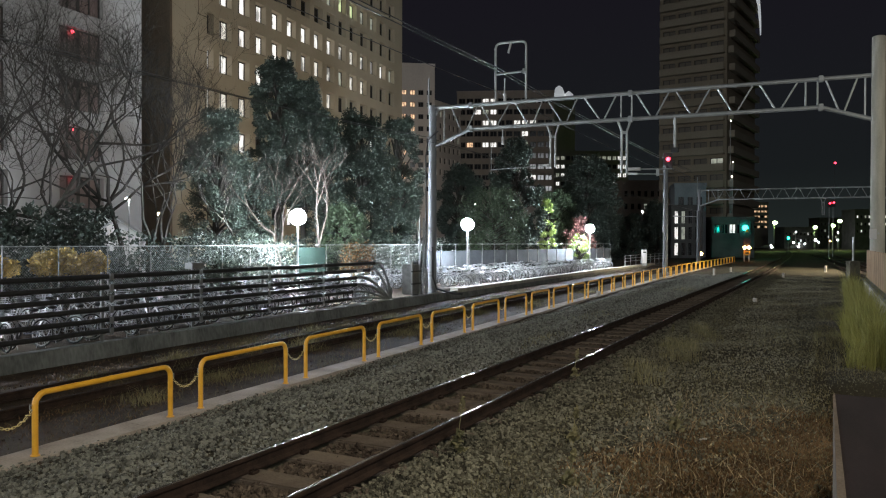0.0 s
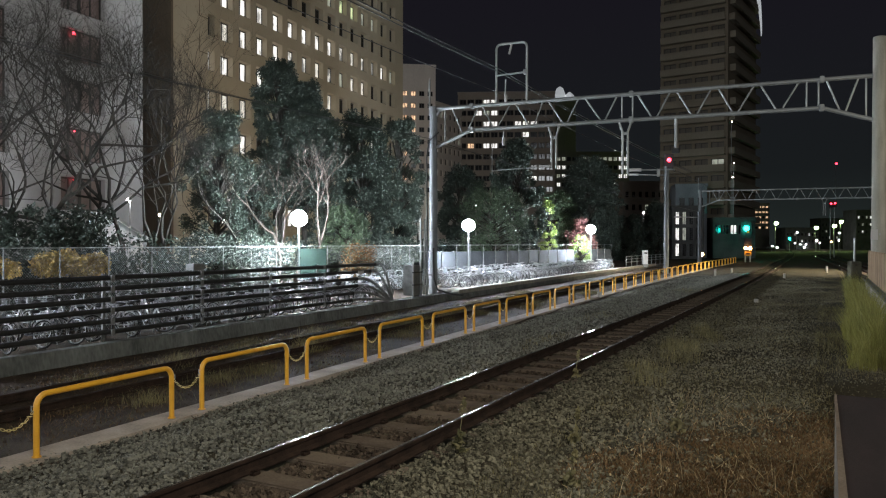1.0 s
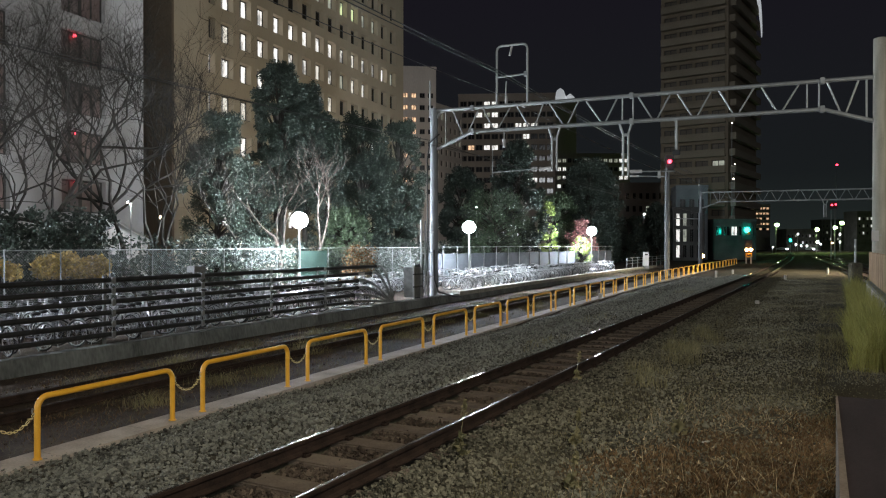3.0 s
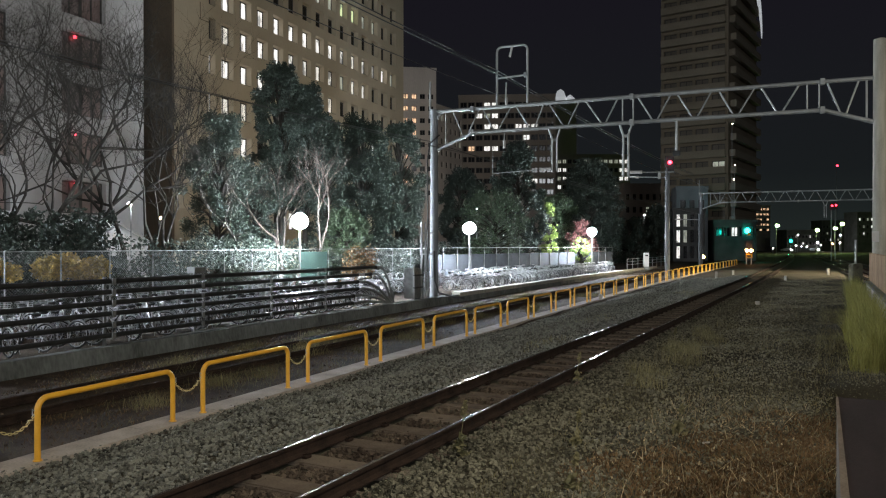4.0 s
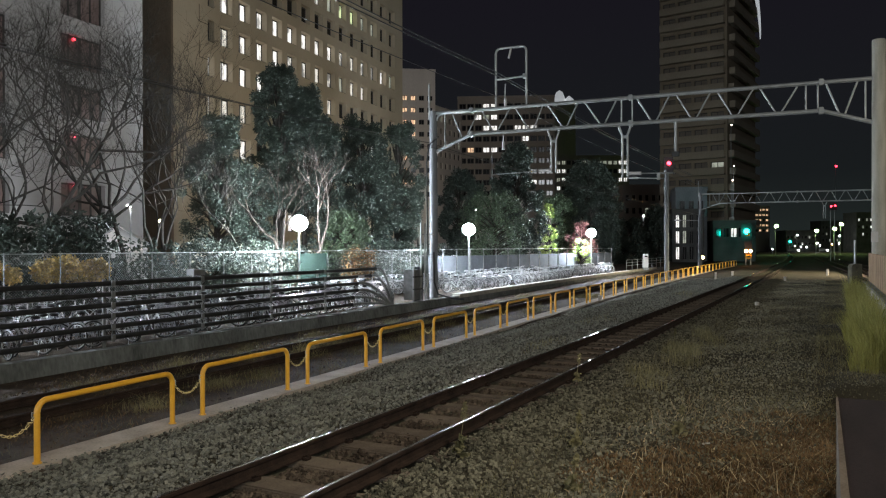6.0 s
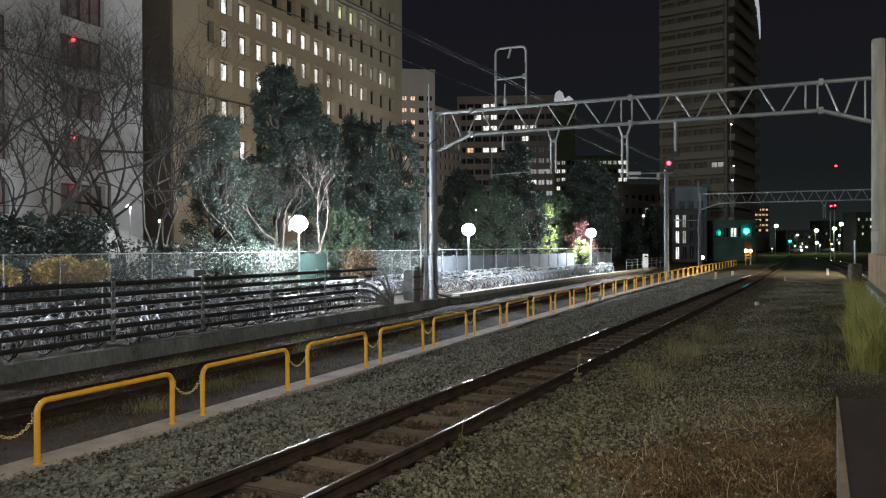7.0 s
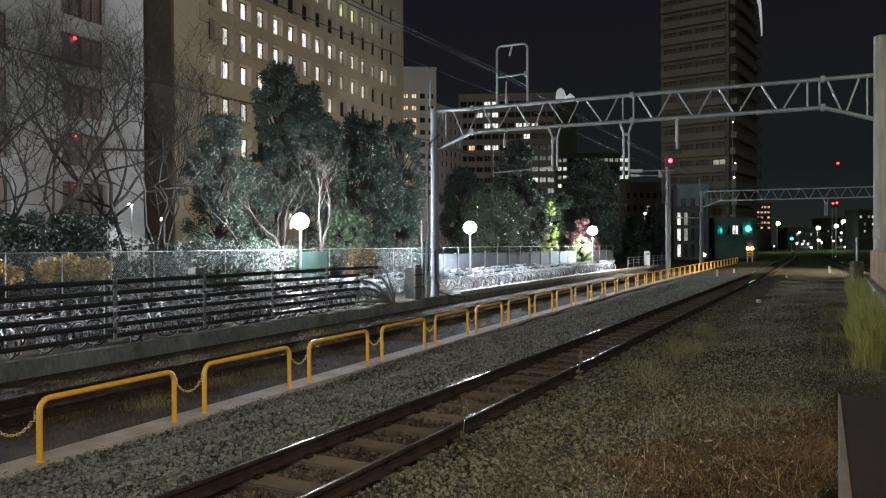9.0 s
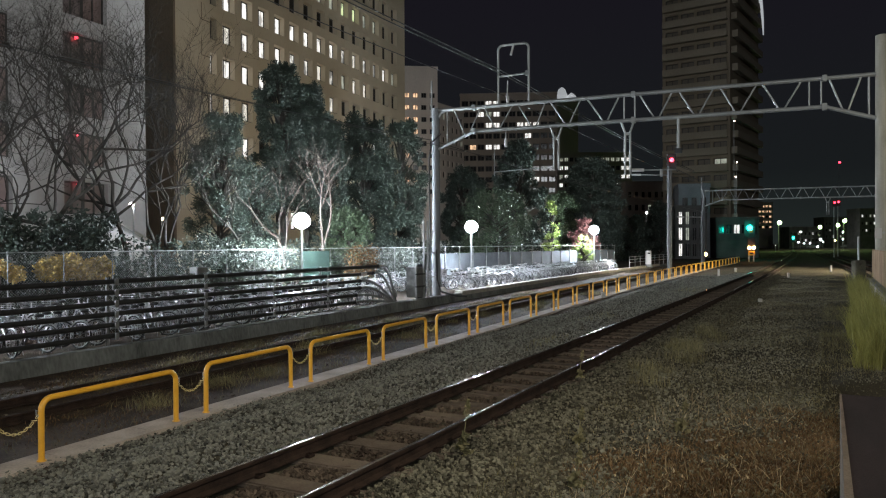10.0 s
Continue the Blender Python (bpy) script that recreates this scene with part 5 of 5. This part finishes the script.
def tube_mesh(name, bits, material, parent, label=""):
    """Joins many tapered bars into one mesh, without bmesh operators."""
    v, f = [], []
    for pts, r0, r1, depth in bits:
        k = 7 if depth > 2 else 4 if depth > 0 else 3
        start = len(v)
        for i, p in enumerate(pts):
            way = (pts[min(i + 1, len(pts) - 1)] - pts[max(i - 1, 0)]).normalized()
            side = way.cross(Vector((0.31, 0.2, 0.93)))
            side.normalize()
            up = side.cross(way)
            r = r0 + (r1 - r0) * i / (len(pts) - 1)
            for j in range(k):
                a = 2 * math.pi * j / k
                v.append(p + r * (math.cos(a) * side + math.sin(a) * up))
        for i in range(len(pts) - 1):
            for j in range(k):
                a, b = start + i * k + j, start + i * k + (j + 1) % k
                f.append((a, b, b + k, a + k))
    return link(name, v, f, material, parent, label, smooth=True)


def bare_tree(x, y, h, seed, label, lean=(0, 0), stems=1, depth=5, r=0.2, spread=0.55, bark=None):
    rng = random.Random(seed)
    bark = bark or M_BARK
    t = thing("bare_tree", pose(x, y, -0.35), label, "tree", "trees behind the bicycle park")
    for k in range(stems):
        out, tips = [], []
        a = rng.uniform(0, 6.28)
        w = Vector((lean[0] + 0.35 * math.cos(a) * (stems > 1), lean[1] + 0.35 * math.sin(a) * (stems > 1), 1))
        limbs(rng, (0.12 * math.cos(a) * (stems > 1), 0.12 * math.sin(a) * (stems > 1), 0), w, h * 0.30, r, depth, out, tips, spread, 0.16, (2, 3), 0.13)
        tube_mesh("trunk", out[:1], bark, t)
        starts = [i for i, b in enumerate(out) if b[3] == depth - 1] + [len(out)]
        for i0, i1 in zip(starts, starts[1:]):
            tube_mesh("limb", out[i0:i1], bark, t, "bare limb with fine twigs")
    return t


def evergreen(x, y, z0, h, rx, seed, label, material, n=9000, leaf=0.13, cone=0.35, lumps=120, trunk=0.22):
    rng = random.Random(seed)
    t = thing("evergreen_tree", pose(x, y, -0.35), label, "tree", "trees behind the bicycle park")
    out, tips = [], []
    top = h + 0.35
    pts = [Vector((0, 0, 0)), Vector((rng.gauss(0, .1), rng.gauss(0, .1), top * 0.35)), Vector((rng.gauss(0, .2), rng.gauss(0, .2), top * 0.7)), Vector((0, 0, top * 0.93))]
    out.append((pts, trunk, trunk * 0.25, 4))
    cs, rs = [], []
    for k in range(lumps):
        u = rng.random()
        z = z0 + 0.35 + (top - z0 - 0.6) * u
        wide = rx * (1 - cone * u) * (1 - max(0, u - 0.75) * 1.9) * (0.75 + 0.25 * math.sin(min(1, u * 3) * 1.57))
        a, q = rng.uniform(0, 6.28), wide * rng.uniform(0.35, 0.92)
        c = Vector((q * math.cos(a), q * math.sin(a), z))
        cs.append(tuple(c))
        rs.append(rx * rng.uniform(0.09, 0.26))
        b = Vector((0, 0, z * 0.75))
        out.append(([b, (b + c) / 2 + Vector((0, 0, 0.15)), c], 0.06, 0.015, 1))
    tube_mesh("trunk", out, M_BARK, t)
    leaf_cloud("crown", cs, rs, int(n * 2.1), leaf * 0.9, material, t, seed, "dense dark evergreen leaves")
    return t


bare_tree(-14.71, 35, 17.0, 11, "large bare cherry tree with spreading limbs", (-0.25, 0), 2, 8, 0.15, 0.55)
bare_tree(-17.35, 30, 15.0, 23, "bare cherry tree behind the fence", (0.12, 0), 2, 8, 0.14, 0.55)
bare_tree(-18.61, 37, 16.5, 31, "bare cherry tree behind the fence", (0.0, 0), 2, 7, 0.13, 0.6)
bare_tree(-13.83, 38, 14.0, 47, "slender bare tree with upright limbs", (0.02, 0), 2, 6, 0.12, 0.42)
bare_tree(-8.55, 40.5, 10.0, 52, "pruned bare tree by a lamp, lamplight put into its bark colour", (0.0, 0), 2, 5, 0.13, 0.44, M_BARK_LAMPLIT)
bare_tree(-9.70, 37.5, 9.0, 61, "small bare tree lit by a lamp", (0.0, 0), 1, 5, 0.09, 0.45)
bare_tree(-1.82, 62, 11.0, 66, "bare tree in the dark beside the mast", (0.0, 0), 1, 5, 0.15, 0.5)

evergreen(-12.30, 41, 1.2, 9.47, 2.5, 71, "broad evergreen tree behind the fence", M_LEAF_DEEP, 12000, 0.085, 0.25)
evergreen(-10.80, 43, 0.8, 6.75, 2.0, 72, "lower evergreen tree behind the fence", M_LEAF_DEEP, 6500, 0.085, 0.2)
evergreen(-10.35, 48, 5.0, 14.05, 2.15, 73, "tall dark evergreen tree rising over the rest", M_LEAF_DEEP, 17000, 0.095, 0.25, 140)
evergreen(-8.95, 48.8, 4.5, 12.6, 2.3, 173, "dark evergreen tree leaning on its tall neighbour", M_LEAF_DEEP, 17000, 0.095, 0.4, 140)
evergreen(-7.86, 50, 2.5, 10.70, 2.3, 74, "dark evergreen tree with a broad crown", M_LEAF_DEEP, 13000, 0.10, 0.3)
evergreen(-5.95, 55, 0.5, 11.56, 3.4, 75, "large dark evergreen tree", M_LEAF_DEEP, 19000, 0.11, 0.3)
evergreen(-3.45, 58, 0.5, 11.64, 2.6, 76, "large dark evergreen tree", M_LEAF_DEEP, 15000, 0.11, 0.25)
evergreen(-5.69, 44, 0.0, 4.38, 1.6, 77, "rounded evergreen shrub near a lamp", M_LEAF, 7000, 0.10, 0.1)
evergreen(4.43, 64.8, 0.3, 7.05, 3.7, 78, "evergreen tree lit by a park lamp", M_LEAF, 7500, 0.09, 0.2)
evergreen(7.09, 72, 1.0, 12.15, 3.2, 79, "tall dark evergreen tree behind the lamps", M_LEAF_DEEP, 12000, 0.14, 0.3)
evergreen(1.72, 74, 0.5, 9.53, 3.0, 80, "dark evergreen tree behind the mast", M_LEAF_DEEP, 12000, 0.14, 0.2)
evergreen(18.64, 95, 0.5, 12.70, 5.0, 81, "wide dark evergreen tree beyond the lamps", M_LEAF_DEEP, 15000, 0.18, 0.3)
evergreen(12.85, 85, 0.5, 8.07, 2.6, 82, "evergreen tree beyond the lamps", M_LEAF, 9000, 0.15, 0.2)
evergreen(10.3, 73, -0.2, 6.5, 1.0, 83, "slim lime-green tree lit by a lamp", M_LEAF_LIME, 3800, 0.09, 0.1, 110, 0.06)
evergreen(13.2, 72, -0.2, 3.15, 1.1, 84, "small lime-green bush lit by a lamp", M_LEAF_LIME, 2800, 0.09, 0.1, 70, 0.06)
evergreen(14.24, 77, 0.5, 4.91, 1.8, 85, "small red maple beside a lamp", M_LEAF_RED, 3000, 0.09, 0.1, 90, 0.08)
evergreen(34.38, 120, 0.0, 8.72, 3.0, 86, "dark tree beyond the fence end", M_LEAF_DEEP, 7000, 0.2, 0.1)
evergreen(27.45, 112, 0.0, 6.17, 3.5, 87, "dark tree beyond the fence end", M_LEAF_DEEP, 7000, 0.2, 0.1)


def hedge(name, p, a0, a1, z1, deep, n, leaf, material, seed, label, z0=-0.2):
    rng = random.Random(seed)
    cs, rs = [], []
    a = a0
    while a < a1:
        for z in np.arange(z0, z1 - 0.25, 0.45):
            c = line(p + rng.uniform(-deep, deep) * 0.5, a + rng.uniform(-0.2, 0.2), z + 0.2 + rng.uniform(-0.12, 0.12))
            cs.append(tuple(c))
            rs.append(rng.uniform(0.32, 0.5))
        a += 0.5
    ob = leaf_cloud(name, cs, rs, n, leaf, material, None, seed)
    return tagged(ob, label, "hedge", kind="stuff")


hedge("hedge", 24.6, 22.6, 26.5, 1.7, 1.0, 2500, 0.075, M_LEAF_DEEP, 97, "low dark green hedge behind the fence")
hedge("hedge", 24.6, -4, 22.3, 3.2, 1.0, 48000, 0.085, M_LEAF_DEEP, 91, "tall dark green hedge behind the fence")
hedge("yellow_hedge", 22.9, 17.9, 20.9, 1.75, 0.5, 6500, 0.075, M_LEAF_YELLOW, 92, "yellow-leaved hedge behind the fence", 1.15)
hedge("yellow_hedge", 22.9, 13.0, 16.7, 1.75, 0.5, 4000, 0.075, M_LEAF_YELLOW, 93, "yellow-leaved hedge behind the fence", 1.15)
hedge("ivy", 22.25, 26.5, 32.0, 2.3, 0.3, 2200, 0.06, M_LEAF_DEEP, 94, "ivy and shrubs climbing the fence")
hedge("shrubs", 23.4, 25.5, 31.0, 2.4, 0.7, 4800, 0.07, M_LEAF_DEEP, 98, "leafy shrubs lit behind the fence")
hedge("shrubs", 22.9, 33.8, 45.0, 1.7, 0.7, 9000, 0.07, M_LEAF_DEEP, 99, "dark shrubs behind the fence")
hedge("dry_vine", 21.6, 35.2, 37.8, 2.1, 0.25, 2500, 0.06, M_GRASS_BROWN, 95, "dry brown vine hanging on the fence")
hedge("hedge", 26.5, 24, 70, 2.6, 1.2, 16000, 0.10, M_LEAF_DEEP, 96, "dark shrubs behind the bicycle park")


def garden_house():
    x, y, z = (-18.2, 42.00, 2.13)
    t = thing("garden_house", pose(x, y, -0.35, 0, 0, 17), "small white gabled house behind the trees", "house")
    w, d, h = 1.35, 3.0, 2.75
    v = [(-w, 0, 0), (w, 0, 0), (w, 0, h), (0, 0, h + 0.9), (-w, 0, h), (-w, d, 0), (w, d, 0), (w, d, h), (0, d, h + 0.9), (-w, d, h)]
    link("wall", v, [(0, 1, 2, 3, 4), (9, 8, 7, 6, 5), (1, 6, 7, 2), (5, 0, 4, 9)], M_WHITEWALL, t, "white wall")
    for s in (-1, 1):
        link("roof", [(0, -0.2, h + 0.95), (s * (w + 0.25), -0.2, h - 0.12), (s * (w + 0.25), d + 0.2, h - 0.12), (0, d + 0.2, h + 0.95),
                      (0, -0.2, h + 1.03), (s * (w + 0.25), -0.2, h - 0.04), (s * (w + 0.25), d + 0.2, h - 0.04), (0, d + 0.2, h + 1.03)],
             [(0, 1, 2, 3), (4, 7, 6, 5), (0, 4, 5, 1), (1, 5, 6, 2), (2, 6, 7, 3)], M_GALV, t, "grey roof")
    part("door", box(-0.4, 0.4, -0.04, 0.0, 0, 1.95, 0.01), M_SHEET, t)
    return t


garden_house()


# ---- grass ----
def blades(name, spots, lo, hi, width, material, label, seed, lean=0.35):
    """Bent blades of grass in one mesh."""
    rng = np.random.default_rng(seed)
    n = len(spots)
    h = rng.uniform(lo, hi, n) * rng.uniform(0.6, 1.0, n)
    a, b = rng.uniform(0, 2 * np.pi, n), rng.uniform(0, 2 * np.pi, n)
    side = np.stack([np.cos(a), np.sin(a), np.zeros(n)], 1) * (width * rng.uniform(0.6, 1.4, n))[:, None]
    tip = np.stack([np.cos(b), np.sin(b), np.zeros(n)], 1) * (h * rng.uniform(0.1, lean * 2, n))[:, None]
    base = np.asarray(spots)
    up = np.array([0, 0, 1.0])
    mid = base + tip * 0.35 + up * (h * 0.6)[:, None]
    end = base + tip + up * h[:, None]
    v = np.stack([base - side, base + side, mid - side * 0.7, mid + side * 0.7, end], 1).reshape(-1, 3)
    i = np.arange(n)[:, None] * 5
    f = np.concatenate([i + np.array([0, 1, 3]), i + np.array([0, 3, 2]), i + np.array([2, 3, 4])])
    return tagged(link(name, v.tolist(), f.tolist(), material), label, "grass", kind="stuff")


def patchy(cut, fx=1.1, seed=0.0):
    def keep(x, y, xl, yl, rng):
        q = 0.7 * np.sin(0.83 * fx * x + 0.31 * y + seed) + 0.6 * np.sin(1.37 * y - 0.52 * fx * x + 2 * seed) + 0.5 * np.sin(2.9 * fx * x + 1.7 * y) + 0.4 * np.sin(4.3 * y - 3.1 * x + seed) + 0.3 * np.sin(0.23 * x - 0.41 * y)
        return (q + rng.normal(0, 0.7, len(x)) > cut) & ~((xl > 0.0) & (yl < 7.9))
    return keep


blades("grass", scatter(120000, -3.1, 2.6, 4.0, 60.0, patchy(-0.6), 21), 0.018, 0.07, 0.0032, M_GRASS, "short dry grass in the gravel", 21)
blades("trackside_grass", scatter(15000, -3.5, -2.0, 12.5, 24.0, lambda x, y, xl, yl, r: r.normal(0, 0.28, len(x)) + 0.35 * np.sin(yl * 1.7 + xl * 3) + 0.25 * np.sin(yl * 4.1) > 0.02 + 2.0 * (xl + 2.85) ** 2 + 0.02 * (yl - 17.5) ** 2, 22, 0, 1.0), 0.10, 0.38, 0.0034, M_GRASS, "dry grass tufts along the rail", 22)
blades("dead_grass", scatter(46000, -2.6, 0.1, 5.0, 12.0, lambda x, y, xl, yl, r: (r.uniform(0, 1, len(x)) < dead_patch(xl, yl)) & ~((xl > 0.0) & (yl < 7.9)), 23, 0, 1.0), 0.02, 0.07, 0.0065, M_GRASS_BROWN, "red-brown dead leaves and grass", 23, 0.9)
blades("verge_grass", scatter(5000, -11.0, -8.3, 8.0, 40.0, lambda x, y, xl, yl, r: (line_p(x, y) > 8.5) & (line_p(x, y) < 10.5) & (np.sin(x * 1.6 + y) + np.sin(y * 0.9) + r.normal(0, 0.3, len(x)) > 0.6), 24), 0.03, 0.13, 0.004, M_GRASS, "dry weeds behind the guard rails", 24)


def right_clump(lo, hi, y0):
    def keep(x, y, xl, yl, rng):
        return (xl > lo + 0.12 * np.sin(yl * 1.1)) & (xl < hi) & (yl > y0 + 0.5 * np.sin(xl * 3)) & (rng.uniform(0, 1, len(x)) < 0.9)
    return keep


blades("tall_grass", scatter(16000, 0.4, 1.1, 16.0, 34.0, right_clump(0.72, 1.04, 16.6), 31, 0, 1.3), 0.7, 1.55, 0.006, M_GRASS_TALL, "tall yellow-green grass beside the retaining wall", 31, 0.22)
blades("tall_grass", scatter(9000, 0.0, 1.1, 15.6, 26.0, right_clump(0.44, 0.84, 15.9), 33, 0, 1.2), 0.35, 0.95, 0.005, M_GRASS_TALL, "yellow-green grass drooping at the foot of the wall", 33, 0.30)
blades("tall_grass_edge", scatter(5000, -0.3, 1.0, 15.5, 32.0, patchy(0.0), 32, 0, 1.0), 0.06, 0.24, 0.004, M_GRASS, "knee-high grass at the foot of the tall grass", 32, 0.5)


def weed(x, y, h, seed, label="dry weed stalk with a seed head"):
    rng = random.Random(seed)
    t = thing("weed", pose(x, y, float(height(np.array(x), np.array(y)))), label, "weed", "weeds beside the track")
    pts = [Vector((0, 0, 0)), Vector((0.02, 0, h * 0.4)), Vector((0.05, 0.01, h * 0.75)), Vector((0.07, 0.02, h))]
    tube_mesh("stalk", [(pts, 0.008, 0.004, 1)], M_GRASS, t)
    cs = [tuple(pts[2] + (pts[3] - pts[2]) * k / 4) for k in range(5)]
    leaf_cloud("seed_head", cs, [0.04, 0.04, 0.035, 0.03, 0.02], 150, 0.018, M_GRASS, t, seed)
    leaf_cloud("leaves", [(0.01, 0, h * 0.12), (0.02, 0, h * 0.3)], [0.10, 0.07], 40, 0.05, M_GRASS, t, seed + 1)
    return t


weed(0.18, 8.4, 0.62, 1)
weed(1.55, 8.9, 0.42, 2)
weed(3.0, 9.6, 0.40, 3)
weed(1.25, 7.4, 0.35, 4)
weed(2.3, 13.0, 0.5, 5)
weed(5.2, 17.0, 0.5, 6)


def litter(x, y, size, label):
    bm = box(-size, size, -size * 0.25, size * 0.25, 0, size * 0.3, size * 0.08)
    ob = part("litter", bm, M_CONC, None, m=pose(x, y, float(height(np.array(x), np.array(y))) + 0.01, 0, 0, 25))
    return tagged(ob, label, "litter", "litter in the gravel")


litter(3.22, 9.2, 0.06, "pale stick lying in the dry grass")
litter(8.2, 14.6, 0.09, "pale scrap lying at the edge of the grass")
litter(3.0, 12.6, 0.03, "small pale stone")
litter(-0.9, 13.6, 0.03, "small pale stone")

for k in range(60):
    q = random.Random(k)
    a_, p_ = q.uniform(9, 40), q.uniform(8.9, 12.8)
    v_ = line(p_, a_)
    if k < 48:
        n_, g_ = 260, np.random.default_rng(300 + k)
        xs_, ys_ = v_.x + g_.normal(0, 0.22, n_), v_.y + g_.normal(0, 0.22, n_)
        blades("dry_weeds", np.stack([xs_, ys_, height(xs_, ys_)], 1), 0.08, 0.34, 0.0035, M_GRASS, "dry brown weeds on the dark ground", 400 + k, 0.7)


M_PALE_LEAF = mat("pale_dry_leaf", (0.45, 0.36, 0.22), 0.8, dark=(0.22, 0.16, 0.09), scale=2, fine=9, per=0.3)
blades("leaf_litter", scatter(1500, -2.4, 0.0, 4.6, 11.5, patchy(-0.1, 1.3, 2.0), 41, 0.01, 1.2), 0.02, 0.05, 0.010, M_PALE_LEAF, "pale dry leaves scattered on dead grass", 41, 1.4)
blades("straw", scatter(900, -2.2, 0.05, 5.0, 12.5, patchy(-0.1, 0.8, 3.0), 42, 0.01, 1.2), 0.12, 0.26, 0.003, M_PALE_LEAF, "dry straw lying over the dead grass", 42, 1.6)
blades("gravel_weeds", scatter(2600, FAR_RAIL - 1.6, FAR_RAIL - 0.4, 14.0, 40.0, lambda x, y, xl, yl, r: (np.sin(yl * 0.9) + np.sin(yl * 0.37 + xl * 2) > 1.0) & (line_p(x, y) < 7.6), 43, 0, 1.3), 0.05, 0.18, 0.005, M_GRASS, "sparse weeds growing in the ballast", 43)

strip = lambda x, y, xl, yl, r: (line_p(x, y) > 8.45) & (line_p(x, y) < 14.2) & (np.sin(1.3 * x + 0.7 * y) + np.sin(0.8 * y - 1.9 * x) + np.sin(0.31 * x + 2.1) + r.normal(0, 0.8, len(x)) > 0.2)
blades("ground_cover", scatter(36000, -17.0, -7.6, 5.0, 42.0, strip, 44, 0, 1.5), 0.02, 0.09, 0.005, M_GRASS_BROWN, "tangled brown dead weeds on the soil", 44, 1.0)
blades("pale_ground_cover", scatter(12000, -17.0, -7.6, 5.0, 42.0, strip, 45, 0, 1.5), 0.03, 0.12, 0.003, M_GRASS, "pale dry stalks among dead weeds", 45, 0.9)


# ---- cars crossing the line far away ----
M_CAR = mat("car_paint", (0.25, 0.26, 0.28), 0.35, dark=(0.18, 0.19, 0.2), scale=1)
M_HEAD = glow("headlight", (0.95, 0.97, 1.0), 45)


def car(name_label):
    t = thing("car", pose(0, 0, 0), name_label, "car", "cars crossing the line")
    v = [(-2.1, 0.6), (-2.1, 0.95), (-1.2, 1.05), (-0.6, 1.5), (0.9, 1.5), (1.5, 1.0), (2.1, 0.9), (2.1, 0.35), (-2.1, 0.35)]
    n = len(v)
    vs = [(x, s, z) for s in (-0.82, 0.82) for x, z in v]
    link("body", vs, [tuple(range(n)), tuple(range(2 * n - 1, n - 1, -1))] + [(k, n + k, n + (k + 1) % n, (k + 1) % n) for k in range(n)], M_CAR, t)
    for x in (-1.3, 1.3):
        for y in (-0.75, 0.75):
            part("wheel", tube([(x, y - 0.1, 0.33), (x, y + 0.1, 0.33)], 0.33, 14), M_TYRE, t)
    for y in (-0.6, 0.6):
        part("headlight", ball((2.12, y, 0.75), 0.30, 10), M_HEAD, t, "glowing headlight", smooth=True)
    return t


car_a, car_b = car("grey car with its headlights on"), car("grey car with bright headlights, crossing slowly")


def drive(y, rows):
    return [(t, pose(x, y, -0.26, 0, 0, -35)) for t, x in rows]


def motions():
    walk(car_a, drive(330, [(0.0, 154.83), (2.5, 159.54), (5.0, 164.26), (7.5, 170.21), (10.0, 175.67)]))
    walk(car_b, drive(326, [(0.0, 141.18), (4.0, 148.78), (5.5, 151.48), (7.0, 153.44), (8.0, 155.16), (9.0, 156.87), (10.0, 158.83)]))


motions()
